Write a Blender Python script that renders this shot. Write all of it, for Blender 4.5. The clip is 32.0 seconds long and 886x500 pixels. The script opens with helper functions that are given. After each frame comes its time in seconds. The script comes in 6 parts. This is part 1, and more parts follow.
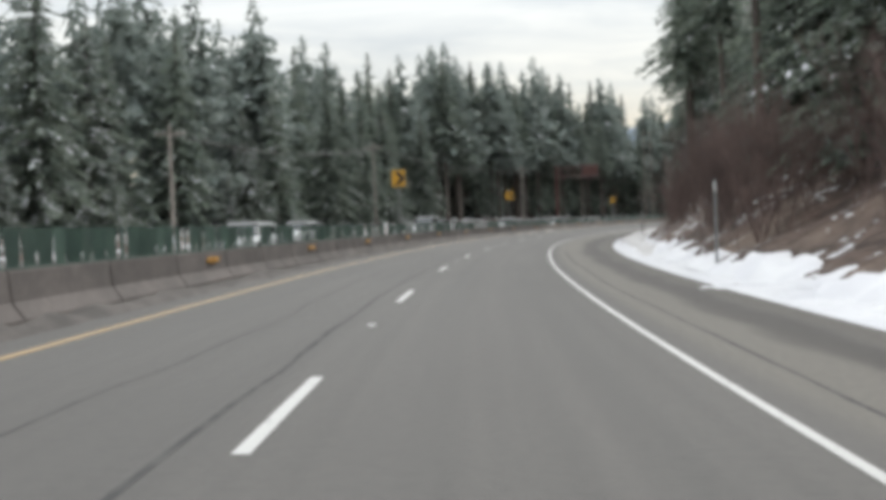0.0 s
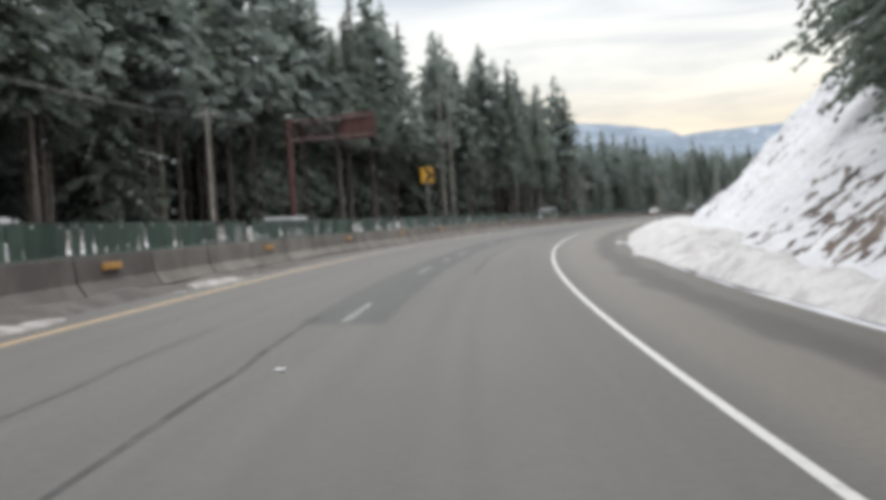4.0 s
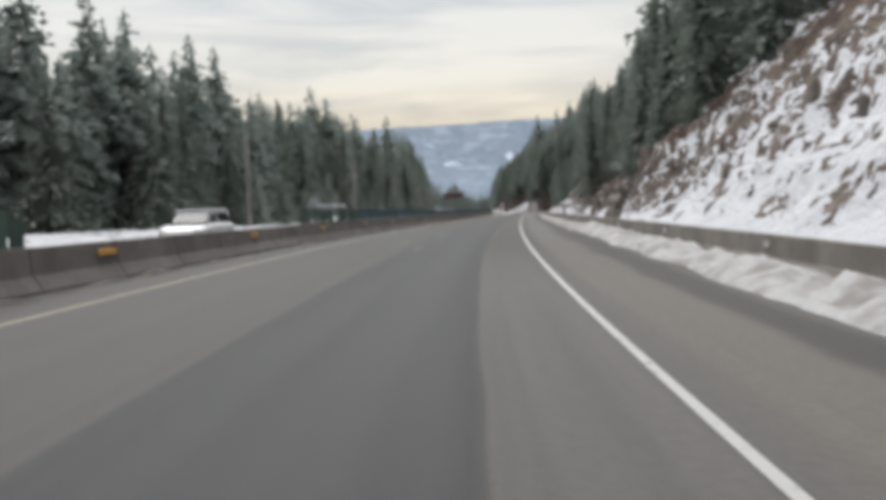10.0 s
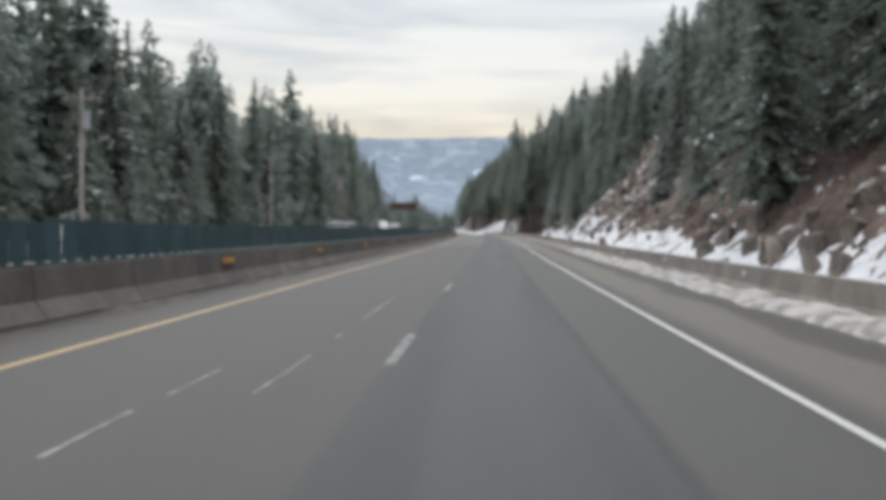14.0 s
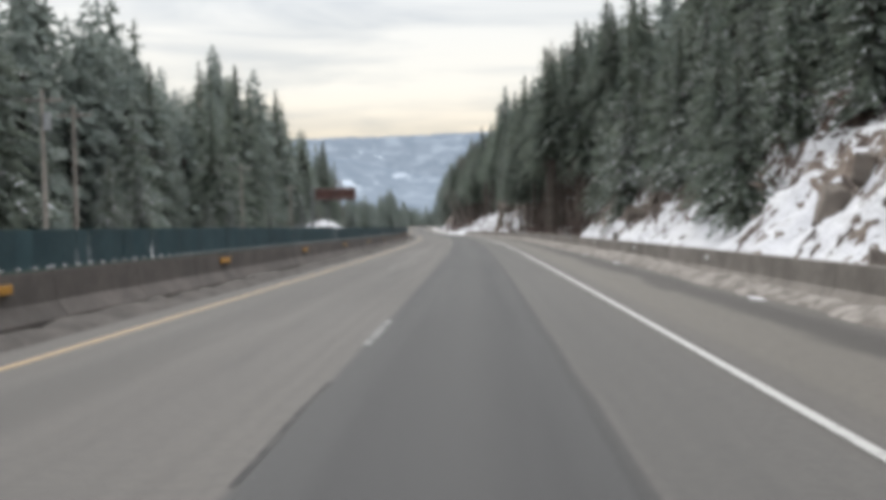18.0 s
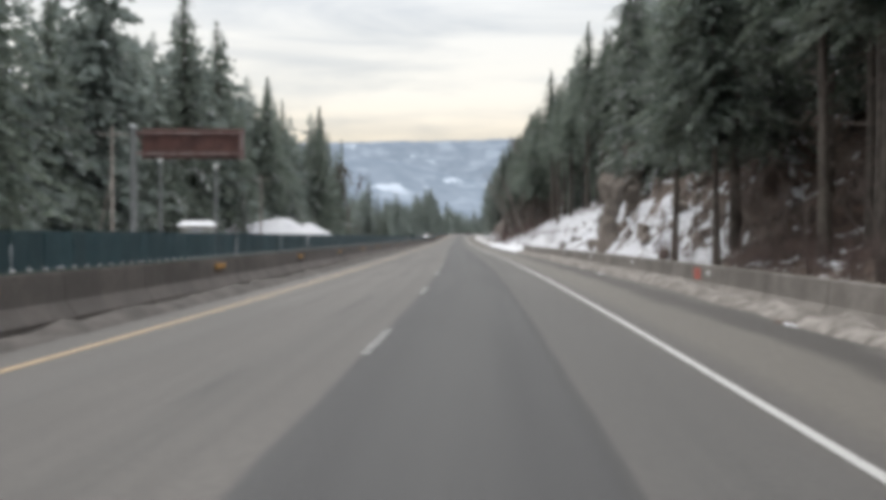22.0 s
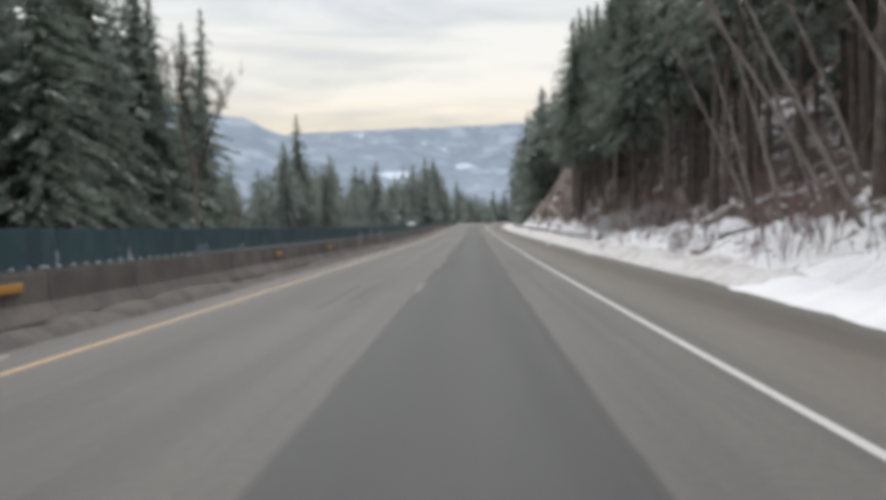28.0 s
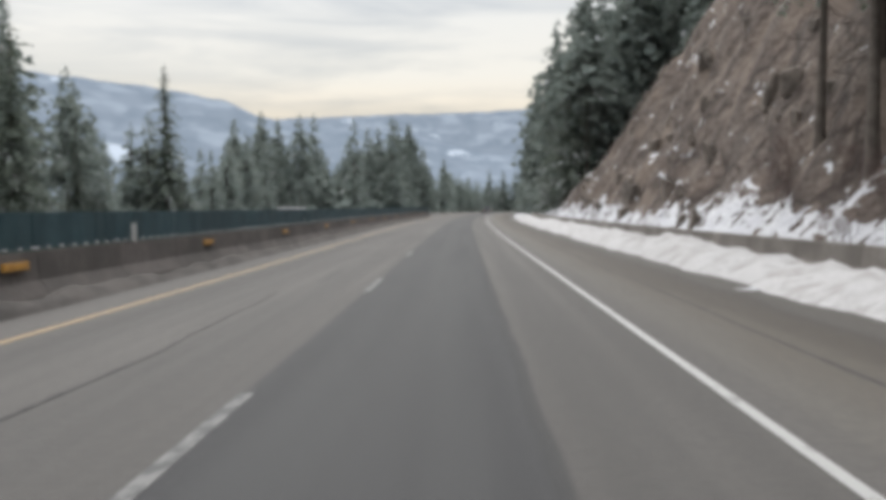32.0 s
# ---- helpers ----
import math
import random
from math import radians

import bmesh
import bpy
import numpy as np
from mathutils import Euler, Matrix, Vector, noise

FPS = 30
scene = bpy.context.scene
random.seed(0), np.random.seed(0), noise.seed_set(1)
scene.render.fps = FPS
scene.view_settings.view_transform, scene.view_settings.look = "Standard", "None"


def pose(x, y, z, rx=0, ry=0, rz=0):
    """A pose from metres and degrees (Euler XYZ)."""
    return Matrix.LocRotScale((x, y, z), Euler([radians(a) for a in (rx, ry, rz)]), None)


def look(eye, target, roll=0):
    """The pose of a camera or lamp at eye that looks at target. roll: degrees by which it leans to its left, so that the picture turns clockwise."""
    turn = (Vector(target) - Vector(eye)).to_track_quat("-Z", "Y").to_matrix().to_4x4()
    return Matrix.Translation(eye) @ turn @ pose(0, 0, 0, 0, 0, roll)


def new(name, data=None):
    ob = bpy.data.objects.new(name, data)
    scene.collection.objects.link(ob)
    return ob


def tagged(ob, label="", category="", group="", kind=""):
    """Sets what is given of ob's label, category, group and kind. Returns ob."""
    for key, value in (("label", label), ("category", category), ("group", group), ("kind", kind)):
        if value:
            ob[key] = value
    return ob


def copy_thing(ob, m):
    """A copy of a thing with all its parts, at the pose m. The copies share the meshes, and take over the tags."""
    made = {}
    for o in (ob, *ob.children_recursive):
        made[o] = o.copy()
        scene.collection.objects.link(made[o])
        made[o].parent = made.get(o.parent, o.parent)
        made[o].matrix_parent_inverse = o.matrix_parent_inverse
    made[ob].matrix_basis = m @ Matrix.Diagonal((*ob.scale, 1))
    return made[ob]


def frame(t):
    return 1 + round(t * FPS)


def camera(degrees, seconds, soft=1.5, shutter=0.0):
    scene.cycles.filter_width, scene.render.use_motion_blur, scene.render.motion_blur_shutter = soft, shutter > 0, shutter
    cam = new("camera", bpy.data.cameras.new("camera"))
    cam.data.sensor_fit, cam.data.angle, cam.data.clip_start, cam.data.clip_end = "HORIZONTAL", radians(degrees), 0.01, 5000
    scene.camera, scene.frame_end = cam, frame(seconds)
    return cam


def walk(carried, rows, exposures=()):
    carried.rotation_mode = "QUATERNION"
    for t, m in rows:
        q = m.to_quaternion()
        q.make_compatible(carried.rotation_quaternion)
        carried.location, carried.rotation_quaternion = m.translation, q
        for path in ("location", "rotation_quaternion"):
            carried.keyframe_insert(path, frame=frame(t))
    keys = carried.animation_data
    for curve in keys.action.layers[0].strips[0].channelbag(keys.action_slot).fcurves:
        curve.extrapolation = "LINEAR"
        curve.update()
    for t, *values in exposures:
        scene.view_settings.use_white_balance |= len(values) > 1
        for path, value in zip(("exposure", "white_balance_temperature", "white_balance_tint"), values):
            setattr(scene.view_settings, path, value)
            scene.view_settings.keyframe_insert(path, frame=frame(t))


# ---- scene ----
cam = camera(49.5, 32.0, soft=5.5)
PATH = [
    (0, 1.61, 15.27, 1.373, -1.22, 2.26, -0.83), (0.5, 2.04, 27.67, 1.398, -1.02, 2.53, -2.30),
    (1, 2.79, 40.05, 1.428, -1.69, 2.75, -4.12), (1.5, 3.87, 52.40, 1.464, -1.93, 3.25, -6.09),
    (2, 5.38, 64.72, 1.502, -1.62, 3.50, -8.07), (2.5, 7.39, 77.00, 1.541, -1.21, 3.50, -9.84),
    (3, 9.84, 89.22, 1.582, -0.83, 3.46, -11.17), (3.5, 12.66, 101.38, 1.629, -1.27, 3.30, -13.51),
    (4, 15.92, 113.43, 1.681, -1.37, 3.30, -15.77), (4.5, 19.61, 125.37, 1.739, -1.47, 3.30, -18.10),
    (5, 23.77, 137.17, 1.803, -1.56, 3.25, -20.46), (5.5, 28.43, 148.82, 1.872, -1.65, 3.19, -22.81),
    (6, 33.57, 160.27, 1.946, -1.87, 3.68, -25.40), (6.5, 39.23, 171.54, 2.025, -2.07, 3.70, -27.86),
    (7, 45.35, 182.64, 2.110, -2.25, 3.45, -29.40), (7.5, 51.86, 193.59, 2.201, -2.04, 3.22, -30.91),
    (8, 58.75, 204.37, 2.299, -2.16, 2.76, -32.39), (8.5, 66.00, 214.95, 2.402, -2.39, 2.71, -33.85),
    (9, 73.57, 225.33, 2.497, -2.92, 2.52, -36.02), (9.5, 81.45, 235.52, 2.577, -3.10, 2.58, -37.94),
    (10, 89.61, 245.54, 2.645, -2.45, 2.35, -39.14), (10.5, 98.01, 255.43, 2.698, -2.09, 1.98, -39.86),
    (11, 106.62, 265.22, 2.730, -1.24, 1.25, -39.66), (11.5, 115.36, 274.97, 2.740, -0.30, 0.71, -39.40),
    (12, 124.23, 284.71, 2.726, -0.08, 0.49, -39.51), (12.5, 133.19, 294.45, 2.690, -0.42, -0.02, -40.22),
    (13, 142.26, 304.21, 2.640, -1.07, 0.14, -40.93), (13.5, 151.45, 313.94, 2.576, -1.45, -0.33, -41.13),
    (14, 160.75, 323.67, 2.499, -1.51, -0.69, -41.22), (14.5, 170.15, 333.39, 2.417, -1.53, -0.18, -41.54),
    (15, 179.61, 343.07, 2.343, -1.63, 0.32, -41.74), (15.5, 189.12, 352.72, 2.276, -1.73, 0.84, -41.90),
    (16, 198.67, 362.37, 2.217, -1.84, 1.35, -42.02), (16.5, 208.22, 372.04, 2.164, -1.96, 1.86, -42.06),
    (17, 217.75, 381.74, 2.116, -2.14, 1.59, -42.12), (17.5, 227.26, 391.50, 2.072, -1.78, 1.61, -42.15),
    (18, 236.75, 401.31, 2.032, -1.59, 1.18, -41.90), (18.5, 246.21, 411.18, 1.988, -1.72, 1.56, -42.65),
    (19, 255.64, 421.14, 1.940, -1.66, 1.87, -42.57), (19.5, 265.06, 431.12, 1.887, -1.81, 1.12, -41.97),
    (20, 274.50, 441.12, 1.831, -1.70, 0.68, -41.12), (20.5, 283.98, 451.15, 1.774, -1.18, 0.66, -40.51),
    (21, 293.43, 461.27, 1.714, -0.60, 0.20, -39.93), (21.5, 302.78, 471.49, 1.652, -0.80, 0.03, -39.36),
    (22, 312.00, 481.83, 1.586, -1.11, -0.25, -38.75), (22.5, 321.07, 492.28, 1.516, -1.62, -0.01, -38.61),
    (23, 329.99, 502.84, 1.442, -2.13, 1.14, -38.66), (23.5, 338.78, 513.43, 1.365, -2.44, 1.63, -38.61),
    (24, 347.49, 524.00, 1.282, -2.16, 2.12, -38.55), (24.5, 356.19, 534.54, 1.194, -1.50, 3.01, -38.23),
    (25, 364.87, 545.09, 1.100, -0.93, 2.41, -38.04), (25.5, 373.47, 555.69, 1.004, -1.29, 1.71, -38.05),
    (26, 382.08, 566.30, 0.911, -1.43, 1.00, -37.84), (26.5, 390.75, 576.87, 0.822, -1.93, 1.09, -37.97),
    (27, 399.45, 587.41, 0.743, -1.84, 1.12, -37.93), (27.5, 408.17, 597.94, 0.671, -1.75, 1.14, -37.90),
    (28, 416.92, 608.44, 0.604, -1.66, 1.14, -37.88), (28.5, 425.70, 618.92, 0.544, -1.56, 1.14, -37.88),
    (29, 434.50, 629.38, 0.483, -1.84, 1.18, -38.17), (29.5, 443.34, 639.81, 0.432, -1.56, 0.87, -38.33),
    (30, 452.19, 650.25, 0.391, -1.54, 0.55, -38.25), (30.5, 460.97, 660.74, 0.360, -2.22, 0.53, -38.06),
    (31, 469.73, 671.25, 0.343, -2.39, 0.52, -37.96), (31.5, 478.51, 681.76, 0.343, -2.24, 0.58, -38.13),
    (32, 487.27, 692.28, 0.360, -2.29, 0.66, -38.33),
]
EXPOSURE = [(0, 0.32, 6450, 8), (1.0, 0.42, 6450, 8), (3.0, 0.50, 6450, 9), (5.5, 0.1, 6500, 10), (8, 0.05, 6500, 10), (10.4, 0.05, 6500, 10), (11.0, -0.02, 6250, 8), (11.4, -0.22, 5750, 4), (11.8, -0.38, 5500, -4), (12.2, -0.38, 5500, -4),
            (13, -0.18, 5950, 6), (14.5, 0.21, 6400, 9), (20, 0.26, 6500, 10), (24.5, 0.24, 6500, 10), (26, 0.10, 6500, 10), (29, 0.20, 6500, 10), (32, 0.12, 6500, 10)]
walk(cam, [(t, pose(x, y, z, 90 + pitch, roll, yaw)) for t, x, y, z, pitch, roll, yaw in PATH], EXPOSURE)

# ---- sky and sun ----
SUN_AZ, SUN_EL = -24.0, 48.0


def sky():
    world = bpy.data.worlds.new("sky")
    scene.world = world
    world.use_nodes = True
    nt = world.node_tree
    nt.nodes.clear()
    N, L = nt.nodes.new, nt.links.new
    tc = N("ShaderNodeTexCoord")
    sep = N("ShaderNodeSeparateXYZ")
    L(tc.outputs["Generated"], sep.inputs[0])
    ramp = N("ShaderNodeValToRGB")
    ramp.color_ramp.elements[0].position, ramp.color_ramp.elements[0].color = 0.0, (0.86, 0.72, 0.54, 1)
    ramp.color_ramp.elements[1].position, ramp.color_ramp.elements[1].color = 1.0, (2.55, 2.6, 2.66, 1)
    for pos, col in ((0.085, (0.92, 0.80, 0.63, 1)), (0.14, (0.90, 0.87, 0.80, 1)), (0.24, (0.84, 0.86, 0.87, 1)), (0.45, (1.50, 1.54, 1.57, 1))):
        e = ramp.color_ramp.elements.new(pos)
        e.color = col
    L(sep.outputs["Z"], ramp.inputs[0])
    # streaky cloud: the noise is squeezed across the sky
    mp = N("ShaderNodeMapping")
    mp.inputs["Scale"].default_value = (2.2, 2.2, 16.0)
    L(tc.outputs["Generated"], mp.inputs[0])
    noi = N("ShaderNodeTexNoise")
    noi.inputs["Scale"].default_value, noi.inputs["Detail"].default_value, noi.inputs["Roughness"].default_value = 1.6, 7, 0.58
    noi.inputs["Distortion"].default_value = 0.5
    L(mp.outputs[0], noi.inputs["Vector"])
    cr = N("ShaderNodeValToRGB")
    cr.color_ramp.elements[0].position, cr.color_ramp.elements[0].color = 0.34, (0.76, 0.79, 0.83, 1)
    cr.color_ramp.elements[1].position, cr.color_ramp.elements[1].color = 0.62, (1.08, 1.07, 1.05, 1)
    L(noi.outputs["Fac"], cr.inputs[0])
    mul = N("ShaderNodeMix")
    mul.data_type, mul.blend_type = "RGBA", "MULTIPLY"
    mul.inputs["Factor"].default_value = 1.0
    L(ramp.outputs[0], mul.inputs["A"])
    L(cr.outputs[0], mul.inputs["B"])
    cloud = N("ShaderNodeBackground")
    cloud.inputs["Strength"].default_value = 0.92
    L(mul.outputs["Result"], cloud.inputs["Color"])
    air = N("ShaderNodeTexSky")
    air.sky_type, air.sun_disc = "NISHITA", False
    air.sun_elevation, air.sun_rotation = radians(SUN_EL), radians(-SUN_AZ)
    clear = N("ShaderNodeBackground")
    clear.inputs["Strength"].default_value = 0.08
    L(air.outputs[0], clear.inputs["Color"])
    mix = N("ShaderNodeMixShader")
    mix.inputs[0].default_value = 0.9
    L(clear.outputs[0], mix.inputs[1])
    L(cloud.outputs[0], mix.inputs[2])
    out = N("ShaderNodeOutputWorld")
    L(mix.outputs[0], out.inputs[0])


sky()
sun = new("sun", bpy.data.lights.new("sun", "SUN"))
sun.data.energy, sun.data.angle, sun.data.color = 1.5, radians(45), (1.0, 0.96, 0.91)
_az, _el = radians(SUN_AZ), radians(SUN_EL)
sun.matrix_world = look((0, 0, 60), Vector((0, 0, 60)) - Vector((-math.sin(_az) * math.cos(_el), math.cos(_az) * math.cos(_el), math.sin(_el))))

# ---- the road's line: curvature every 25 m, grade every 50 m, from s = -25 m ----
KAP = np.array([-12.30, -16.44, -20.23, -22.86, -25.93, -30.05, -31.88, -31.80, -30.55, -28.09, -25.06, -21.08, -16.68, -9.61, -3.52, -0.76, -1.37,
-1.73, -0.39, 1.17, 1.56, 2.10, 2.70, 4.86, 6.93, 7.77, 5.83, 2.70, -0.03, -0.94, -0.45, -0.71, -1.04, -0.77, -0.26, 1.28, 1.49, -0.56, -2.80, -4.38,
-5.09, -5.20, -4.92, -4.43, -3.83, -3.21]) * 1e-4
GRADE = np.array([0.03, 0.23, 0.39, 0.49, 0.66, 0.76, 0.33, -0.30, -0.64, -0.42, -0.29, -0.41, -0.46, -0.54, -0.70, -0.62, -0.46, -0.20, 0.27, 0.52,
0.54, 0.43, 0.28, 0.12]) * 1e-2
S_ALL = np.arange(-25.0, 1100.5, 1.0)


def road_line():
    ks = -25 + 25.0 * np.arange(len(KAP))
    k = np.interp(S_ALL, ks, KAP)
    mean = lambda v: np.concatenate([[0], np.cumsum((v[1:] + v[:-1]) / 2)])
    th = mean(k)
    i0 = 25
    th -= th[i0]
    x, y = mean(-np.sin(th)), mean(np.cos(th))
    z = mean(np.interp(S_ALL, -25 + 50.0 * np.arange(len(GRADE)), GRADE))
    kb = np.convolve(np.pad(KAP, 2, "edge"), [0.2] * 5, "valid")
    bank = np.radians(np.clip(-900 * np.interp(S_ALL, ks, kb), -3, 3))
    return x - x[i0], y - y[i0], z - z[i0], th, np.tan(bank)


LX, LY, LZ, LTH, LBANK = road_line()


def at(s, d, h=0.0):
    """World place(s) at s metres along the road, d to the right of the lane stripes, h above the pavement's plane."""
    s = np.asarray(s, float)
    d = np.asarray(d, float)
    over = np.where(s > S_ALL[-1], s - S_ALL[-1], np.where(s < S_ALL[0], s - S_ALL[0], 0.0))
    x, y, z, th, b = (np.interp(s, S_ALL, a) for a in (LX, LY, LZ, LTH, LBANK))
    z = z - np.clip(d, -18, 12) * b + h
    return np.stack(np.broadcast_arrays(x - np.sin(th) * over + np.cos(th) * d, y + np.cos(th) * over + np.sin(th) * d, z), -1)


def heading(s):
    return math.degrees(float(np.interp(s, S_ALL, LTH)))


def stand(s, d, h=0.0, turn=0.0, scale=1.0):
    """The pose of a thing that stands upright at (s, d), its y axis along the road."""
    p = at(s, d, h)
    return pose(*p, 0, 0, heading(s) + turn) @ Matrix.Scale(scale, 4)


# ---- materials ----
def mat(name, build, rough=0.8, metal=0.0, bump=0.0, bump_scale=30.0, spec=0.3, deep=0.03):
    """A principled material; build(N, L, P) wires the colour into P's Base Color."""
    m = bpy.data.materials.new(name)
    m.use_nodes = True
    nt = m.node_tree
    P = nt.nodes["Principled BSDF"]
    P.inputs["Roughness"].default_value, P.inputs["Metallic"].default_value = rough, metal
    P.inputs["Specular IOR Level"].default_value = spec
    N, L = nt.nodes.new, nt.links.new
    build(N, L, P)
    if bump:
        n = N("ShaderNodeTexNoise")
        n.inputs["Scale"].default_value, n.inputs["Detail"].default_value = bump_scale, 5
        g = N("ShaderNodeNewGeometry")
        L(g.outputs["Position"], n.inputs["Vector"])
        b = N("ShaderNodeBump")
        b.inputs["Strength"].default_value, b.inputs["Distance"].default_value = bump, deep
        L(n.outputs["Fac"], b.inputs["Height"])
        L(b.outputs[0], P.inputs["Normal"])
    return m


def rgb(c):
    return (c[0], c[1], c[2], 1)


def noise_fac(N, L, scale, lo, hi, detail=5, where=None, stretch=None):
    """A noise at world size, squeezed to 0..1 between lo and hi."""
    n = N("ShaderNodeTexNoise")
    n.inputs["Scale"].default_value, n.inputs["Detail"].default_value = scale, detail
    if where is None:
        where = N("ShaderNodeNewGeometry").outputs["Position"]
    if stretch:
        mp = N("ShaderNodeMapping")
        mp.inputs["Scale"].default_value = stretch
        L(where, mp.inputs[0])
        where = mp.outputs[0]
    L(where, n.inputs["Vector"])
    return ranged(N, L, n.outputs["Fac"], lo, hi)


def ranged(N, L, value, lo, hi, a=0.0, b=1.0):
    r = N("ShaderNodeMapRange")
    r.interpolation_type = "SMOOTHSTEP"
    for i, v in enumerate((lo, hi, a, b)):
        r.inputs[i + 1].default_value = v
    L(value, r.inputs[0])
    return r.outputs[0]


def calc(N, L, op, a, b):
    m = N("ShaderNodeMath")
    m.operation = op
    for i, v in enumerate((a, b)):
        if isinstance(v, (int, float)):
            m.inputs[i].default_value = v
        else:
            L(v, m.inputs[i])
    return m.outputs[0]


def blend(N, L, fac, a, b, mode="MIX"):
    m = N("ShaderNodeMix")
    m.data_type, m.blend_type = "RGBA", mode
    if isinstance(fac, (int, float)):
        m.inputs["Factor"].default_value = fac
    else:
        L(fac, m.inputs["Factor"])
    for key, v in (("A", a), ("B", b)):
        if isinstance(v, tuple):
            m.inputs[key].default_value = rgb(v)
        else:
            L(v, m.inputs[key])
    return m.outputs["Result"]


def two_tone(name, a, b, scale, rough=0.8, metal=0.0, bump=0.0, bump_scale=30.0, vary=0.0, lo=0.35, hi=0.65, spec=0.3, fine=None):
    """Two colours mixed by a noise; vary: how far single objects differ in brightness; fine: a second, smaller grain."""
    def build(N, L, P):
        c = blend(N, L, noise_fac(N, L, scale, lo, hi), a, b)
        if fine:
            c = blend(N, L, calc(N, L, "MULTIPLY", noise_fac(N, L, fine, 0.3, 0.7), 0.35), c, tuple(0.5 * v for v in a))
        if vary:
            o = N("ShaderNodeObjectInfo")
            h = N("ShaderNodeHueSaturation")
            L(ranged(N, L, o.outputs["Random"], 0, 1, 1 - vary, 1 + vary), h.inputs["Value"])
            L(c, h.inputs["Color"])
            c = h.outputs[0]
        L(c, P.inputs["Base Color"])
    return mat(name, build, rough, metal, bump, bump_scale, spec)


def asphalt_colour(N, L, P):
    """Worn, salted asphalt; u is metres across, v metres along the road. Repaved strips are darker."""
    uv = N("ShaderNodeUVMap").outputs[0]
    sep = N("ShaderNodeSeparateXYZ")
    L(uv, sep.inputs[0])
    s = sep.outputs["Y"]

    def wavy(size, reach, stretch=(1.0, 1.0, 1.0)):
        w = noise_fac(N, L, size, 0.0, 1.0, 4, uv, stretch)
        return calc(N, L, "ADD", sep.outputs["X"], calc(N, L, "MULTIPLY", calc(N, L, "SUBTRACT", w, 0.5), reach))

    d = wavy(0.35, 0.07)
    ragged = wavy(0.5, 0.9, (1.0, 0.45, 1.0))

    def band(x, lo, hi, edge=0.06):
        return calc(N, L, "MULTIPLY", ranged(N, L, x, lo - edge, lo + edge), ranged(N, L, x, hi - edge, hi + edge, 1, 0))

    def along(m, s0, s1, ramp=0.5):
        m = calc(N, L, "MULTIPLY", m, ranged(N, L, s, s0, s0 + ramp))
        return calc(N, L, "MULTIPLY", m, ranged(N, L, s, s1, s1 + ramp, 1, 0))

    def lay(base, m, k, col):
        return blend(N, L, calc(N, L, "MULTIPLY", m, k), base, col)

    base = blend(N, L, noise_fac(N, L, 0.05, 0.35, 0.65, 4, uv, (3.0, 1.0, 1.0)), (0.084, 0.077, 0.072), (0.106, 0.097, 0.090))
    streak = noise_fac(N, L, 1.0, 0.38, 0.66, 4, uv, (2.6, 0.03, 1.0))
    base = lay(base, streak, 0.60, (0.068, 0.063, 0.059))
    # wheel tracks, polished darker
    for mid in (-2.75, -0.95, 0.95, 2.75):
        base = lay(base, band(d, mid - 0.3, mid + 0.3, 0.22), 0.16, (0.049, 0.048, 0.047))
    # the darker tone of the straight and of the bend's left lane
    base = lay(base, along(band(d, -5.9, 7.4, 0.3), 284, 446, 18.0), 0.85, (0.050, 0.047, 0.045))
    base = lay(base, ranged(N, L, s, 190, 300, 1, 0), 0.40, (0.070, 0.067, 0.064))
    base = lay(base, along(band(d, -4.2, -0.3, 0.15), 190, 330, 3.0), 0.50, (0.062, 0.060, 0.058))
    # broken dark ruts in the left lane
    broken = noise_fac(N, L, 1.0, 0.50, 0.62, 4, uv, (0.9, 0.12, 1.0))
    for mid in (-1.15, -2.25):
        rut = calc(N, L, "MULTIPLY", band(d, mid - 0.07, mid + 0.07, 0.13), broken)
        base = lay(base, along(rut, 440, 1200, 20.0), 0.85, (0.044, 0.042, 0.041))
    rub = calc(N, L, "MULTIPLY", band(ragged, -3.3, -1.9, 0.5), noise_fac(N, L, 0.6, 0.40, 0.62, 4, uv, (1.0, 0.04, 1.0)))
    base = lay(base, along(rub, 440, 1200, 20.0), 0.60, (0.060, 0.055, 0.051))
    # repaved strips
    first = along(band(d, -0.6, 0.60), 128, 180)
    wide = along(band(d, -0.35, 2.18), 180, 326, 2.0)
    late = along(band(d, -0.02, 2.16), 326, 1250, 2.0)
    dark = calc(N, L, "MAXIMUM", first, calc(N, L, "MAXIMUM", wide, late))
    tone = blend(N, L, noise_fac(N, L, 1.0, 0.35, 0.65, 4, uv, (1.6, 0.05, 1.0)), (0.034, 0.034, 0.036), (0.047, 0.047, 0.048))
    tone = lay(tone, band(d, 0.75, 1.45, 0.35), 0.45, (0.062, 0.061, 0.061))
    base = blend(N, L, calc(N, L, "MULTIPLY", dark, 0.92), base, tone)
    # the strip's seam
    base = lay(base, along(band(d, 2.12, 2.24, 0.03), 180, 1250), 0.75, (0.030, 0.030, 0.031))
    base = lay(base, along(band(d, 2.25, 3.5, 0.1), 330, 760), 0.35, (0.066, 0.065, 0.064))
    # the shoulder: pale grit, a damp band, brown dirt towards the edge
    base = lay(base, band(d, 4.10, 5.7, 0.30), 0.70, (0.128, 0.116, 0.100))
    base = lay(base, band(ragged, 5.45, 6.45, 0.22), 0.82, (0.047, 0.042, 0.038))
    base = lay(base, along(band(ragged, 4.7, 6.3, 0.4), 735, 1250, 20.0), 0.55, (0.092, 0.076, 0.060))
    base = lay(base, ranged(N, L, ragged, 6.3, 6.8), 0.60, (0.088, 0.078, 0.068))
